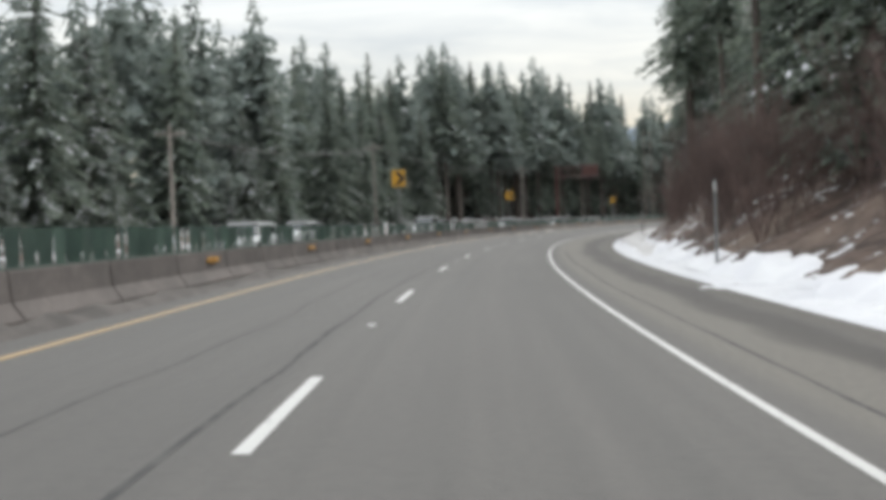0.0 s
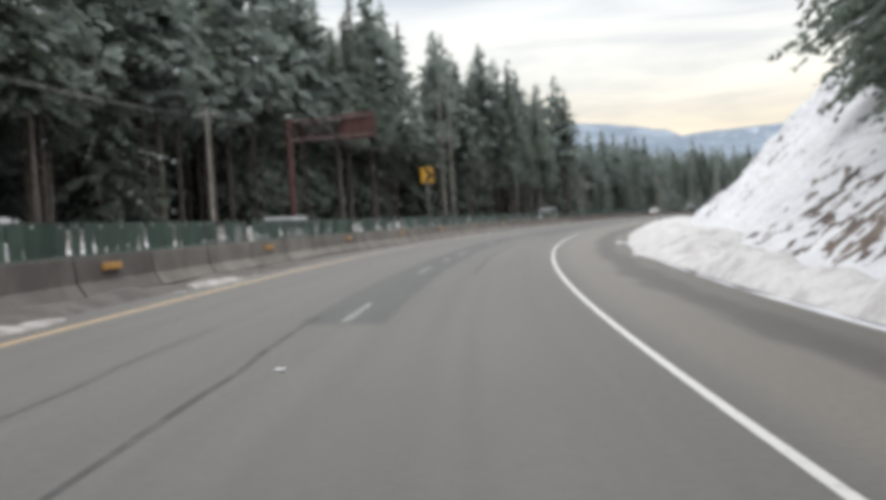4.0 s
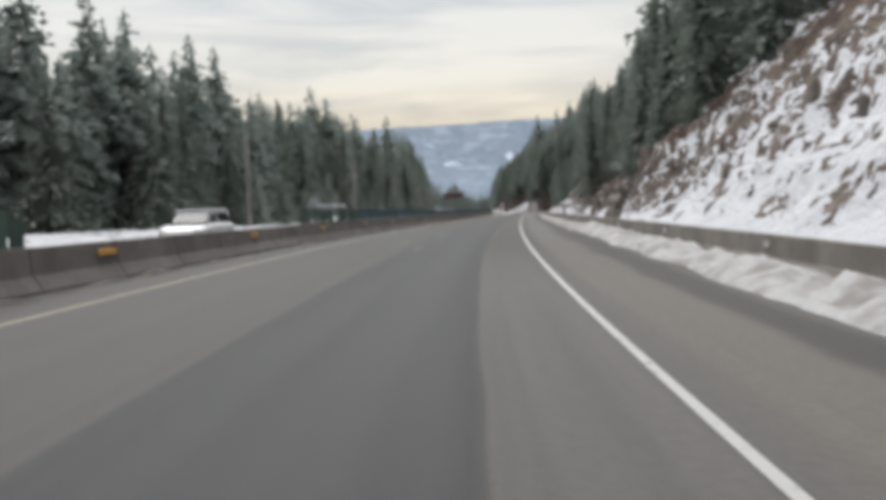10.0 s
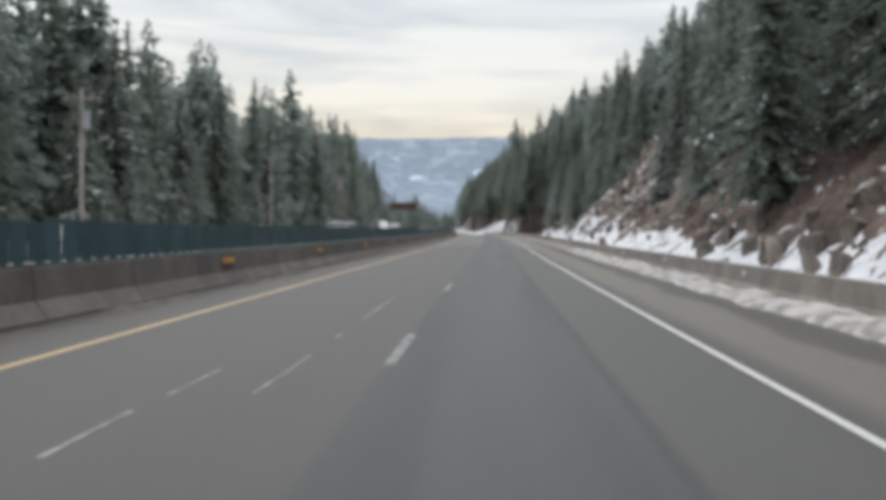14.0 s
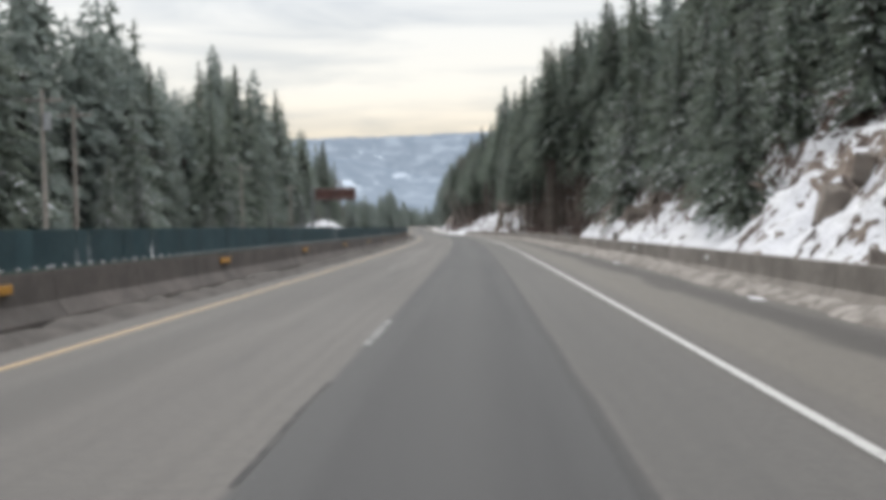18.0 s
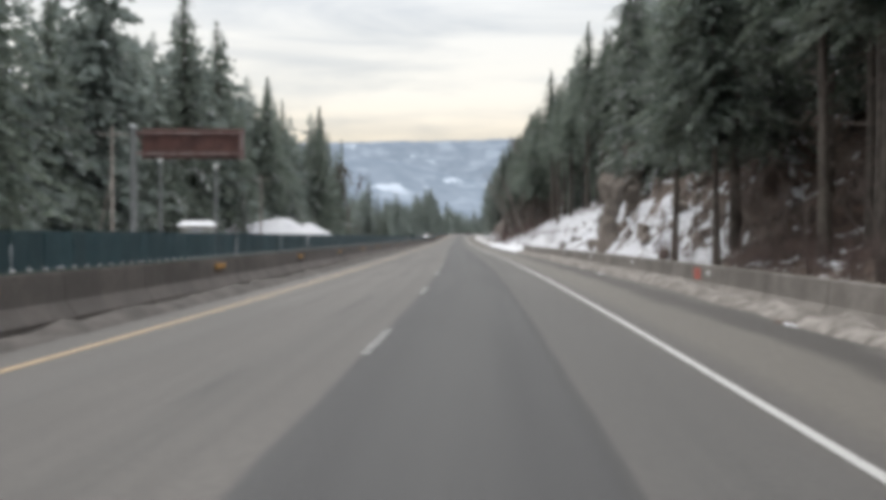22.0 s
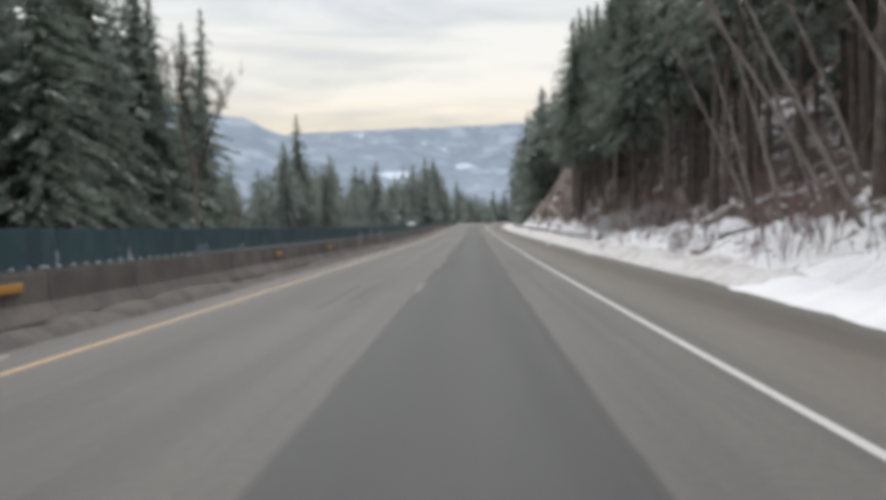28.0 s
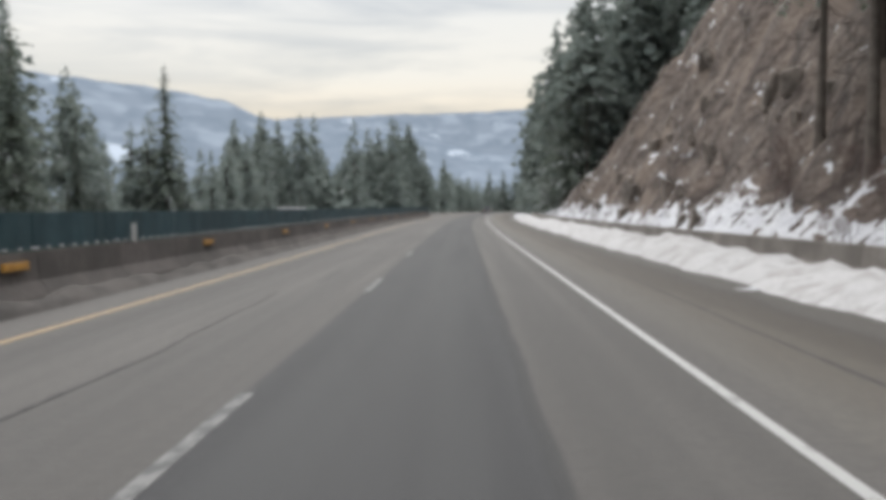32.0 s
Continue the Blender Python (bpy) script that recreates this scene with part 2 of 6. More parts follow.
    base = lay(base, ranged(N, L, ragged, -4.5, -4.0, 1, 0), 0.6, (0.066, 0.059, 0.054))
    base = lay(base, noise_fac(N, L, 9.0, 0.4, 0.62, 6, uv), 0.22, (0.047, 0.046, 0.045))
    base = lay(base, noise_fac(N, L, 60.0, 0.5, 0.7, 3, uv), 0.25, (0.140, 0.136, 0.132))
    L(base, P.inputs["Base Color"])


ASPHALT = mat("worn_asphalt", asphalt_colour, 0.78, bump=0.35, bump_scale=45, spec=0.25)


def paint_colour(col, worn, under=(0.094, 0.092, 0.089)):
    def build(N, L, P):
        uv = N("ShaderNodeUVMap").outputs[0]
        f = noise_fac(N, L, 7.0, worn - 0.1, worn + 0.12, 6, uv, (1.0, 0.5, 1.0))
        L(blend(N, L, f, under, col), P.inputs["Base Color"])
    return build


WHITE_PAINT = mat("white_line_paint", paint_colour((0.366, 0.360, 0.349), 0.3), 0.6)
WORN_WHITE_PAINT = mat("worn_white_line_paint", paint_colour((0.205, 0.200, 0.192), 0.38), 0.65)
FADED_PAINT = mat("faded_lane_paint", paint_colour((0.160, 0.157, 0.152), 0.50, (0.060, 0.060, 0.060)), 0.65)
GHOST_PAINT = mat("nearly_gone_lane_paint", paint_colour((0.094, 0.093, 0.091), 0.50, (0.058, 0.058, 0.058)), 0.65)
PALE_YELLOW_PAINT = mat("salted_yellow_line_paint", paint_colour((0.262, 0.222, 0.150), 0.33), 0.65)
YELLOW_PAINT = mat("yellow_line_paint", paint_colour((0.325, 0.222, 0.104), 0.29), 0.6)
TAR = two_tone("crack_seal_tar", (0.058, 0.057, 0.057), (0.088, 0.086, 0.083), 3.0, 0.95, spec=0.05)
GRIMY_CONCRETE = two_tone("road_grimed_concrete", (0.150, 0.131, 0.122), (0.104, 0.093, 0.087), 0.9, 0.9, bump=0.25, bump_scale=22, vary=0.10, fine=7)
CONCRETE = two_tone("weathered_concrete", (0.206, 0.186, 0.167), (0.143, 0.127, 0.113), 0.9, 0.9, bump=0.25, bump_scale=22, vary=0.10, fine=7)
MARKER_ORANGE = two_tone("amber_reflector", (0.540, 0.275, 0.050), (0.450, 0.225, 0.040), 8, 0.45)
MARKER_WHITE = two_tone("white_reflector", (0.518, 0.518, 0.504), (0.432, 0.432, 0.418), 8, 0.4)
SCREEN_GREEN = two_tone("green_plastic", (0.052, 0.090, 0.070), (0.038, 0.068, 0.056), 2.0, 0.6, vary=0.18, fine=12)
SCREEN_BLUE = two_tone("teal_plastic", (0.045, 0.090, 0.104), (0.033, 0.072, 0.086), 2.0, 0.6, vary=0.14, fine=12)
STEEL = two_tone("galvanised_steel", (0.245, 0.252, 0.252), (0.187, 0.194, 0.194), 5, 0.5, 0.6)
RUST = two_tone("weathering_steel", (0.122, 0.061, 0.052), (0.083, 0.045, 0.040), 1.2, 0.75, 0.1, bump=0.2)
RUST_EDGE = two_tone("snow_dusted_steel", (0.216, 0.166, 0.158), (0.137, 0.086, 0.079), 1.5, 0.8)
WOOD_POLE = two_tone("grey_weathered_pole_wood", (0.300, 0.268, 0.240), (0.205, 0.182, 0.163), 1.5, 0.9, bump=0.3, vary=0.15)
SIGN_YELLOW = two_tone("yellow_sign_sheeting", (0.576, 0.317, 0.036), (0.518, 0.274, 0.029), 2, 0.45)
SIGN_BLACK = two_tone("black_sign_ink", (0.022, 0.019, 0.017), (0.032, 0.029, 0.026), 4, 0.5)
ALU = two_tone("bare_sign_aluminium", (0.360, 0.367, 0.374), (0.288, 0.295, 0.302), 3, 0.5, 0.4)


def foliage(name, a, b, haze):
    """Needle sprays: dull green, lightened in patches to stand in for haze, letting some light through."""
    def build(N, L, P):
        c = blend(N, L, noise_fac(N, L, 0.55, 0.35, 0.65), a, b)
        c = blend(N, L, calc(N, L, "MULTIPLY", noise_fac(N, L, 2.6, 0.46, 0.66, 6), haze), c, (0.40, 0.42, 0.43))
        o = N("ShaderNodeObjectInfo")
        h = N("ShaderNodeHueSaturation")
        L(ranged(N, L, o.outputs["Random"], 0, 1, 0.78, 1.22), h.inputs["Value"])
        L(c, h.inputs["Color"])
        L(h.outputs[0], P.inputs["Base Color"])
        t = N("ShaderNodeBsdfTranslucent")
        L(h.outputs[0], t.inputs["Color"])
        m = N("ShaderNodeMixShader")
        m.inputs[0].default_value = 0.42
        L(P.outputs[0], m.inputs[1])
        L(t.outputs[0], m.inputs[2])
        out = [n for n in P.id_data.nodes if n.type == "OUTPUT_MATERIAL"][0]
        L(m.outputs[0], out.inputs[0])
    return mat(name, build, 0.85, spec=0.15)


# both greens are lightened for the haze over the trees, the far ones more
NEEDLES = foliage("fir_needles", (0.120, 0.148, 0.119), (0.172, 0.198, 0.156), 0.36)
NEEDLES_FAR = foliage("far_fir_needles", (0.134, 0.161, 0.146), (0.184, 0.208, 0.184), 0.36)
BARK = two_tone("conifer_bark", (0.128, 0.109, 0.093), (0.081, 0.068, 0.060), 2.2, 0.95, bump=0.5, bump_scale=14, vary=0.2)
PALE_BARK = two_tone("pale_alder_bark", (0.255, 0.230, 0.212), (0.162, 0.140, 0.128), 1.5, 0.9, bump=0.3, vary=0.2)
TWIG = two_tone("bare_twigs", (0.162, 0.132, 0.115), (0.106, 0.085, 0.076), 2.0, 0.9, vary=0.2)
FROST_TWIG = two_tone("snow_laden_twigs", (0.430, 0.425, 0.430), (0.150, 0.135, 0.125), 2.4, 0.9, lo=0.42, hi=0.60)
RED_TWIG = two_tone("reddish_brush_twigs", (0.162, 0.115, 0.102), (0.102, 0.076, 0.070), 1.4, 0.9, vary=0.2)
SNOW = two_tone("clean_snow", (0.547, 0.547, 0.560), (0.496, 0.496, 0.522), 0.6, 0.75, bump=0.5, bump_scale=4)
GREY_SNOW = two_tone("crusted_roadside_snow", (0.390, 0.380, 0.374), (0.205, 0.188, 0.175), 1.3, 0.9, bump=0.9, bump_scale=5, lo=0.40, hi=0.66, fine=8)
DIRTY_SNOW = two_tone("ploughed_dirty_snow", (0.356, 0.337, 0.324), (0.153, 0.137, 0.124), 2.2, 0.9, bump=0.8, bump_scale=6, lo=0.36, hi=0.66, fine=9)
GRAINY_SNOW = two_tone("grainy_ploughed_snow", (0.470, 0.458, 0.456), (0.330, 0.312, 0.302), 1.8, 0.9, bump=0.9, bump_scale=6, lo=0.40, hi=0.70, fine=9)
OLD_SNOW = two_tone("grit_brown_old_snow", (0.262, 0.238, 0.216), (0.112, 0.098, 0.086), 2.6, 0.95, bump=0.9, bump_scale=8, lo=0.34, hi=0.62, fine=11)
GRAVEL = two_tone("gritty_roadside_dirt", (0.104, 0.092, 0.085), (0.060, 0.054, 0.050), 1.6, 0.95, bump=0.8, bump_scale=9, fine=12)
ROCK = two_tone("brown_basalt", (0.215, 0.183, 0.158), (0.104, 0.089, 0.078), 0.8, 0.92, bump=0.9, bump_scale=3.5, vary=0.15, fine=3.0)
CAR_WHITE = two_tone("white_car_paint", (0.74, 0.74, 0.75), (0.70, 0.70, 0.71), 1, 0.3, spec=0.5)
CAR_GREY = two_tone("grey_car_paint", (0.125, 0.129, 0.133), (0.109, 0.113, 0.117), 1, 0.3, 0.4, spec=0.5)
CAR_GLASS = two_tone("dark_car_glass", (0.023, 0.027, 0.030), (0.017, 0.020, 0.023), 1, 0.08, spec=0.6)
RUBBER = two_tone("tyre_rubber", (0.023, 0.023, 0.023), (0.016, 0.016, 0.016), 3, 0.9)
TAIL_RED = two_tone("red_tail_lens", (0.351, 0.023, 0.016), (0.296, 0.016, 0.016), 3, 0.3)


def ground_colour(N, L, P):
    """Snow, brown soil and rock by the masks that the terrain carries, broken up by noise and by how steep it is."""
    snow, soil = N("ShaderNodeAttribute"), N("ShaderNodeAttribute")
    snow.attribute_name, soil.attribute_name = "snow", "soil"
    g = N("ShaderNodeNewGeometry")
    up = N("ShaderNodeSeparateXYZ")
    L(g.outputs["Normal"], up.inputs[0])
    rock = blend(N, L, noise_fac(N, L, 0.9, 0.36, 0.64, 7), (0.078, 0.066, 0.059), (0.185, 0.156, 0.132))
    rock = blend(N, L, calc(N, L, "MULTIPLY", noise_fac(N, L, 4.5, 0.42, 0.62, 5), 0.5), rock, (0.191, 0.172, 0.153))
    dirt = blend(N, L, noise_fac(N, L, 0.6, 0.35, 0.65, 6), (0.060, 0.042, 0.035), (0.101, 0.069, 0.056))
    base = blend(N, L, soil.outputs["Fac"], rock, dirt)
    # cracks and weathered faces
    wob = N("ShaderNodeTexNoise")
    wob.inputs["Scale"].default_value, wob.inputs["Detail"].default_value = 0.8, 4
    L(g.outputs["Position"], wob.inputs["Vector"])
    mv = N("ShaderNodeVectorMath")
    mv.operation = "MULTIPLY_ADD"
    L(wob.outputs["Color"], mv.inputs[0])
    mv.inputs[1].default_value = (1.6, 1.6, 1.6)
    L(g.outputs["Position"], mv.inputs[2])
    for sc, k in ((0.32, 0.75), (0.95, 0.55)):
        vor = N("ShaderNodeTexVoronoi")
        vor.feature = "DISTANCE_TO_EDGE"
        vor.inputs["Scale"].default_value = sc
        L(mv.outputs[0], vor.inputs["Vector"])
        base = blend(N, L, calc(N, L, "MULTIPLY", ranged(N, L, vor.outputs["Distance"], 0.0, 0.10, 1, 0), k), base, (0.035, 0.027, 0.024))
    base = blend(N, L, calc(N, L, "MULTIPLY", noise_fac(N, L, 0.25, 0.48, 0.66, 5), 0.45), base, (0.20, 0.155, 0.125))
    n = noise_fac(N, L, 0.45, 0.22, 0.78, 8)
    v = calc(N, L, "ADD", calc(N, L, "MULTIPLY", calc(N, L, "SUBTRACT", n, 0.5), 0.85), snow.outputs["Fac"])
    n2 = noise_fac(N, L, 1.7, 0.2, 0.8, 5)
    v = calc(N, L, "ADD", v, calc(N, L, "MULTIPLY", calc(N, L, "SUBTRACT", n2, 0.5), 1.0))
    v = calc(N, L, "ADD", v, calc(N, L, "MULTIPLY", calc(N, L, "SUBTRACT", up.outputs["Z"], 0.72), 0.9))
    white = blend(N, L, noise_fac(N, L, 0.5, 0.3, 0.7, 4), (0.535, 0.535, 0.547), (0.471, 0.471, 0.496))
    L(blend(N, L, ranged(N, L, v, 0.46, 0.56), base, white), P.inputs["Base Color"])


GROUND = mat("snowy_mountain_ground", ground_colour, 0.9, bump=1.0, bump_scale=1.6, spec=0.15, deep=0.35)


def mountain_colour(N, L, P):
    """Far forest with clearings of snow; the veil of air is put into its blues and its glow."""
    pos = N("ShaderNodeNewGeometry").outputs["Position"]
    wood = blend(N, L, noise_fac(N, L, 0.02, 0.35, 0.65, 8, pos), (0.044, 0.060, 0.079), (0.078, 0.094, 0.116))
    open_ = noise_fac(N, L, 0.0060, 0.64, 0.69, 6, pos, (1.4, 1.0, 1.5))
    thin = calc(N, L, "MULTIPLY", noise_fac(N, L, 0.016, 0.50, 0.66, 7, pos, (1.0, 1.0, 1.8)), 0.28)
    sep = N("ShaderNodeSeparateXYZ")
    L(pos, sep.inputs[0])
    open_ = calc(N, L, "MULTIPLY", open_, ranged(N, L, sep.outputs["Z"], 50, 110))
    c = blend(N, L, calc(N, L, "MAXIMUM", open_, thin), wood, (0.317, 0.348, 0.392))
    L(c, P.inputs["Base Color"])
    # pale blue glow stands in for the haze before the ridge
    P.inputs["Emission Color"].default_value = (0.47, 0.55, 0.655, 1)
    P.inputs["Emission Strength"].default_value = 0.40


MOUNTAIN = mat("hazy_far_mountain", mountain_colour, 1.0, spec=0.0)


# ---- building helpers ----
def mesh_of(name, verts, faces, materials, smooth=False, mat_ids=None):
    me = bpy.data.meshes.new(name)
    me.from_pydata([tuple(v) for v in verts], [], [tuple(f) for f in faces])
    for m in materials if isinstance(materials, (list, tuple)) else [materials]:
        me.materials.append(m)
    if mat_ids is not None:
        me.polygons.foreach_set("material_index", mat_ids)
    if smooth:
        me.polygons.foreach_set("use_smooth", [True] * len(me.polygons))
    me.update()
    return me


def obj(name, me, parent=None, m=None):
    ob = new(name, me)
    if parent is not None:
        ob.parent = parent
    if m is not None:
        ob.matrix_basis = m
    return ob


def part(name, bm, material, parent, label=""):
    me = bpy.data.meshes.new(name)
    bm.to_mesh(me)
    bm.free()
    me.materials.append(material)
    ob = obj(name, me, parent)
    return tagged(ob, label) if label else ob


def empty(name):
    return new(name)


def box(bm, x0, y0, z0, x1, y1, z1, bevel=0.0):
    r = bmesh.ops.create_cube(bm, size=1)
    for v in r["verts"]:
        v.co = Vector((x0 + (v.co.x + 0.5) * (x1 - x0), y0 + (v.co.y + 0.5) * (y1 - y0), z0 + (v.co.z + 0.5) * (z1 - z0)))
    if bevel:
        es = list({e for v in r["verts"] for e in v.link_edges})
        bmesh.ops.bevel(bm, geom=es, offset=bevel, segments=1, affect="EDGES")
    return bm


def boxed(*a, **k):
    return box(bmesh.new(), *a, **k)


def rod(bm, a, b, r0, r1=None, seg=8):
    """A tapered rod from a to b."""
    a, b = Vector(a), Vector(b)
    r1 = r0 if r1 is None else r1
    r = bmesh.ops.create_cone(bm, cap_ends=True, segments=seg, radius1=r0, radius2=r1, depth=(b - a).length)
    q = (b - a).to_track_quat("Z", "Y").to_matrix().to_4x4()
    bmesh.ops.transform(bm, matrix=Matrix.Translation((a + b) / 2) @ q, verts=r["verts"])
    return bm


def rodded(*a, **k):
    return rod(bmesh.new(), *a, **k)


def strip_mesh(name, s, d, h, material):
    """A sheet over the grid s x d (h: heights, broadcast), with u, v in metres."""
    S, D = np.meshgrid(s, d, indexing="ij")
    H = np.broadcast_to(h, S.shape)
    P = at(S, D, H).reshape(-1, 3)
    n, m = S.shape
    i = (np.arange(n - 1)[:, None] * m + np.arange(m - 1)).ravel()
    F = np.stack([i, i + 1, i + m + 1, i + m], -1)
    me = bpy.data.meshes.new(name)
    me.from_pydata(P.tolist(), [], F.tolist())
    me.materials.append(material)
    uv = me.uv_layers.new(name="UVMap")
    idx = np.zeros(len(me.loops), np.int32)
    me.loops.foreach_get("vertex_index", idx)
    uv.data.foreach_set("uv", np.stack([D.ravel()[idx], S.ravel()[idx]], -1).astype(np.float32).ravel())
    me.polygons.foreach_set("use_smooth", [True] * len(me.polygons))
    return me


def field(x, y, scale, seed=0.0, octaves=4):
    """Fractal noise over arrays, from sums of turned sines and hashed lattice values."""
    x, y = np.asarray(x) / scale + seed * 17.3, np.asarray(y) / scale - seed * 9.1
    out, amp, tot = 0.0, 1.0, 0.0
    for _ in range(octaves):
        xi, yi = np.floor(x), np.floor(y)
        fx, fy = x - xi, y - yi
        fx, fy = fx * fx * (3 - 2 * fx), fy * fy * (3 - 2 * fy)
        hsh = lambda a, b: np.modf(np.abs(np.sin(a * 127.1 + b * 311.7) * 43758.5453))[0]
        v = (hsh(xi, yi) * (1 - fx) + hsh(xi + 1, yi) * fx) * (1 - fy) + (hsh(xi, yi + 1) * (1 - fx) + hsh(xi + 1, yi + 1) * fx) * fy
        out, tot = out + amp * (v - 0.5), tot + amp
        x, y, amp = x * 2.03 + 5.1, y * 2.03 + 1.7, amp * 0.5
    return out / tot * 2


# ---- terrain: where the slope's foot lies, how steep and high the cut is, and the hill above ----
#        s    foot  cut   height hill  snow  soil  rough
RIGHT = [(-80, 8.6, 0.45, 1.6, 0.45, 0.95, 0.8, 0.3), (60, 8.8, 0.55, 2.0, 0.50, 0.95, 0.8, 0.3), (120, 9.5, 0.75, 5.0, 0.65, 0.90, 0.7, 0.5),
         (165, 10.0, 0.85, 13.0, 0.75, 0.95, 0.3, 0.5), (205, 11.0, 1.0, 20.0, 0.85, 0.62, 0.2, 1.3), (318, 11.0, 1.05, 20.0, 0.80, 0.50, 0.4, 1.4),
         (334, 11.0, 1.10, 17.0, 0.78, 0.50, 0.4, 1.4), (341, 11.0, 1.25, 12.0, 0.75, 0.45, 0.4, 1.4), (346, 11.0, 1.7, 6.5, 0.75, 0.25, 0.3, 1.5), (352, 11.0, 1.5, 5.5, 0.75, 0.45, 0.4, 1.4), (356, 11.5, 0.70, 5.0, 0.75, 0.85, 0.8, 0.7), (366, 11.5, 0.75, 5.0, 0.75, 0.60, 0.9, 0.8), (372, 11.3, 1.2, 4.5, 0.75, 0.15, 0.5, 1.5), (385, 11.5, 1.0, 5.0, 0.75, 0.12, 0.9, 1.2), (440, 12.5, 1.15, 6.0, 0.75, 0.10, 0.85, 1.3), (480, 11.5, 1.0, 7.0, 0.80, 0.14, 0.3, 1.3),
         (500, 11.5, 1.15, 16.0, 0.80, 0.20, 0.2, 1.8), (517, 11.5, 1.15, 15.0, 0.80, 0.20, 0.2, 1.8), (525, 12.0, 0.85, 6.0, 0.80, 0.40, 0.6, 1.2), (546, 12.0, 0.90, 5.0, 0.80, 0.34, 0.5, 1.3),
         (558, 12.2, 1.2, 5.5, 0.80, 0.22, 0.4, 1.6), (568, 12.2, 1.6, 6.0, 0.80, 0.12, 0.5, 1.9), (579, 12.5, 1.3, 6.0, 0.80, 0.12, 0.5, 1.7), (585, 13.0, 0.40, 1.5, 0.50, 0.08, 0.95, 0.5), (637, 13.0, 0.40, 2.0, 0.60, 0.14, 0.9, 0.5),
         (645, 12.0, 1.3, 4.5, 0.80, 0.16, 0.4, 1.6), (660, 11.5, 1.3, 5.5, 0.80, 0.18, 0.3, 1.7), (675, 11.3, 1.9, 7.5, 0.80, 0.10, 0.2, 2.0), (680, 11.5, 0.95, 6.5, 0.75, 0.62, 0.4, 1.1), (690, 11.5, 0.85, 7.0, 0.70, 0.70, 0.4, 1.0), (720, 9.0, 0.60, 5.0, 0.60, 0.92, 0.7, 0.5),
         (800, 8.6, 0.42, 3.0, 0.50, 0.66, 0.8, 0.6), (845, 11.0, 0.25, 1.0, 0.45, 0.95, 0.7, 0.3), (875, 12.5, 0.55, 3.0, 0.6, 0.75, 0.6, 0.6),
         (893, 13.0, 0.9, 8.0, 0.8, 0.5, 0.6, 1.0), (903, 13.5, 1.5, 26.0, 0.90, 0.12, 0.45, 1.9), (950, 13.0, 1.6, 40.0, 0.90, 0.10, 0.45, 2.2), (980, 13.0, 1.5, 34.0, 0.95, 0.12, 0.5, 1.8), (1004, 12.5, 1.1, 14.0, 0.95, 0.3, 0.6, 1.2), (1250, 12.5, 0.9, 10.0, 0.95, 0.3, 0.6, 1.0)]
_R = np.array(RIGHT)
_L = np.array([(-80, 0.5, 0.10), (200, 0.6, 0.08), (330, 0.4, 0.02), (450, 0.3, 0.02), (700, 0.4, 0.06), (742, 0.4, 0.03), (752, 0.6, 0.26), (764, 0.5, 0.14), (774, 0.7, 0.30), (790, 0.5, 0.20), (800, 0.4, 0.03), (835, 0.2, -0.02),
               (900, -0.5, -0.16), (1250, -0.5, -0.16)])


def right_at(s, k):
    return np.interp(s, _R[:, 0], _R[:, k])


def shoulder_drop(d):
    return -np.interp(d, [3.66, 8.0, 10.0], [0.0, 0.2, 0.22])


def height(s, d):
    """Ground above the pavement's plane."""
    s, d = np.broadcast_arrays(np.asarray(s, float), np.asarray(d, float))
    P = at(s, d)
    foot, cut, top, hill, rough = (right_at(s, k) for k in (1, 2, 3, 4, 7))
    foot = foot + 1.2 * field(s, s * 0, 14, 3)
    over = np.maximum(d - foot, 0)
    wide = top / cut
    h = np.where(over < wide, over * cut, top + (over - wide) * hill * (1 - 0.3 * np.clip((over - wide) / 120, 0, 1)))
    bumpy = np.clip(over / 2.5, 0, 1) * rough
    crag = np.abs(field(P[..., 0], P[..., 1], 6.0, 1, 5)) * 2.2 - 0.9
    fine = field(P[..., 0], P[..., 1], 1.7, 2, 3)
    h = h + bumpy * np.where(over < wide + 4, crag + 0.35 * fine, 0.5 * crag)
    # ledges broken out of the rock
    ledge = np.clip((rough - 1.0) / 0.4, 0, 1) * np.clip((over - 0.8) / 2.0, 0, 1) * np.where((over < wide + 4) & (s < 700), 1, 0)
    q = h / 1.5 + 0.55 * field(P[..., 0], P[..., 1], 7.0, 8, 3)
    f = q - np.floor(q)
    h = h + 0.85 * ledge * 1.5 * (np.clip((f - 0.5) / 0.38, 0, 1) - f)
    h = h + np.where(d > 6.2, 0.10 * field(P[..., 0], P[..., 1], 2.0, 5, 3), 0)
    right = h + shoulder_drop(d) - 0.05
    lift, slope = (np.interp(s, _L[:, 0], _L[:, k]) for k in (1, 2))
    out = np.maximum(-d - 18.5, 0)
    left = -0.08 + np.clip(out / 2, 0, 1) * (lift + 0.35 * field(P[..., 0], P[..., 1], 5.0, 4, 3)) + np.maximum(out - 3, 0) * slope * np.where(slope > 0.15, np.clip(14 / (out + 1e-3), 0.2, 1), 1)
    for sm, dm, top, near, far in ((749.5, -27.0, 3.2, 8.0, 18.0), (783.0, -28.0, 2.2, 8.0, 12.0)):
        cone = 1 - np.abs(s - sm) / np.where(s < sm, near, far) - np.abs(d - dm) / 7.5
        left = left + top * np.clip(cone, 0, 1)
    left = np.where(d < -60, left - (-d - 60) * 0.12, left)
    mid = np.full_like(d, -0.12)
    return np.where(d > 5.9, right, np.where(d < -17.5, left, mid))


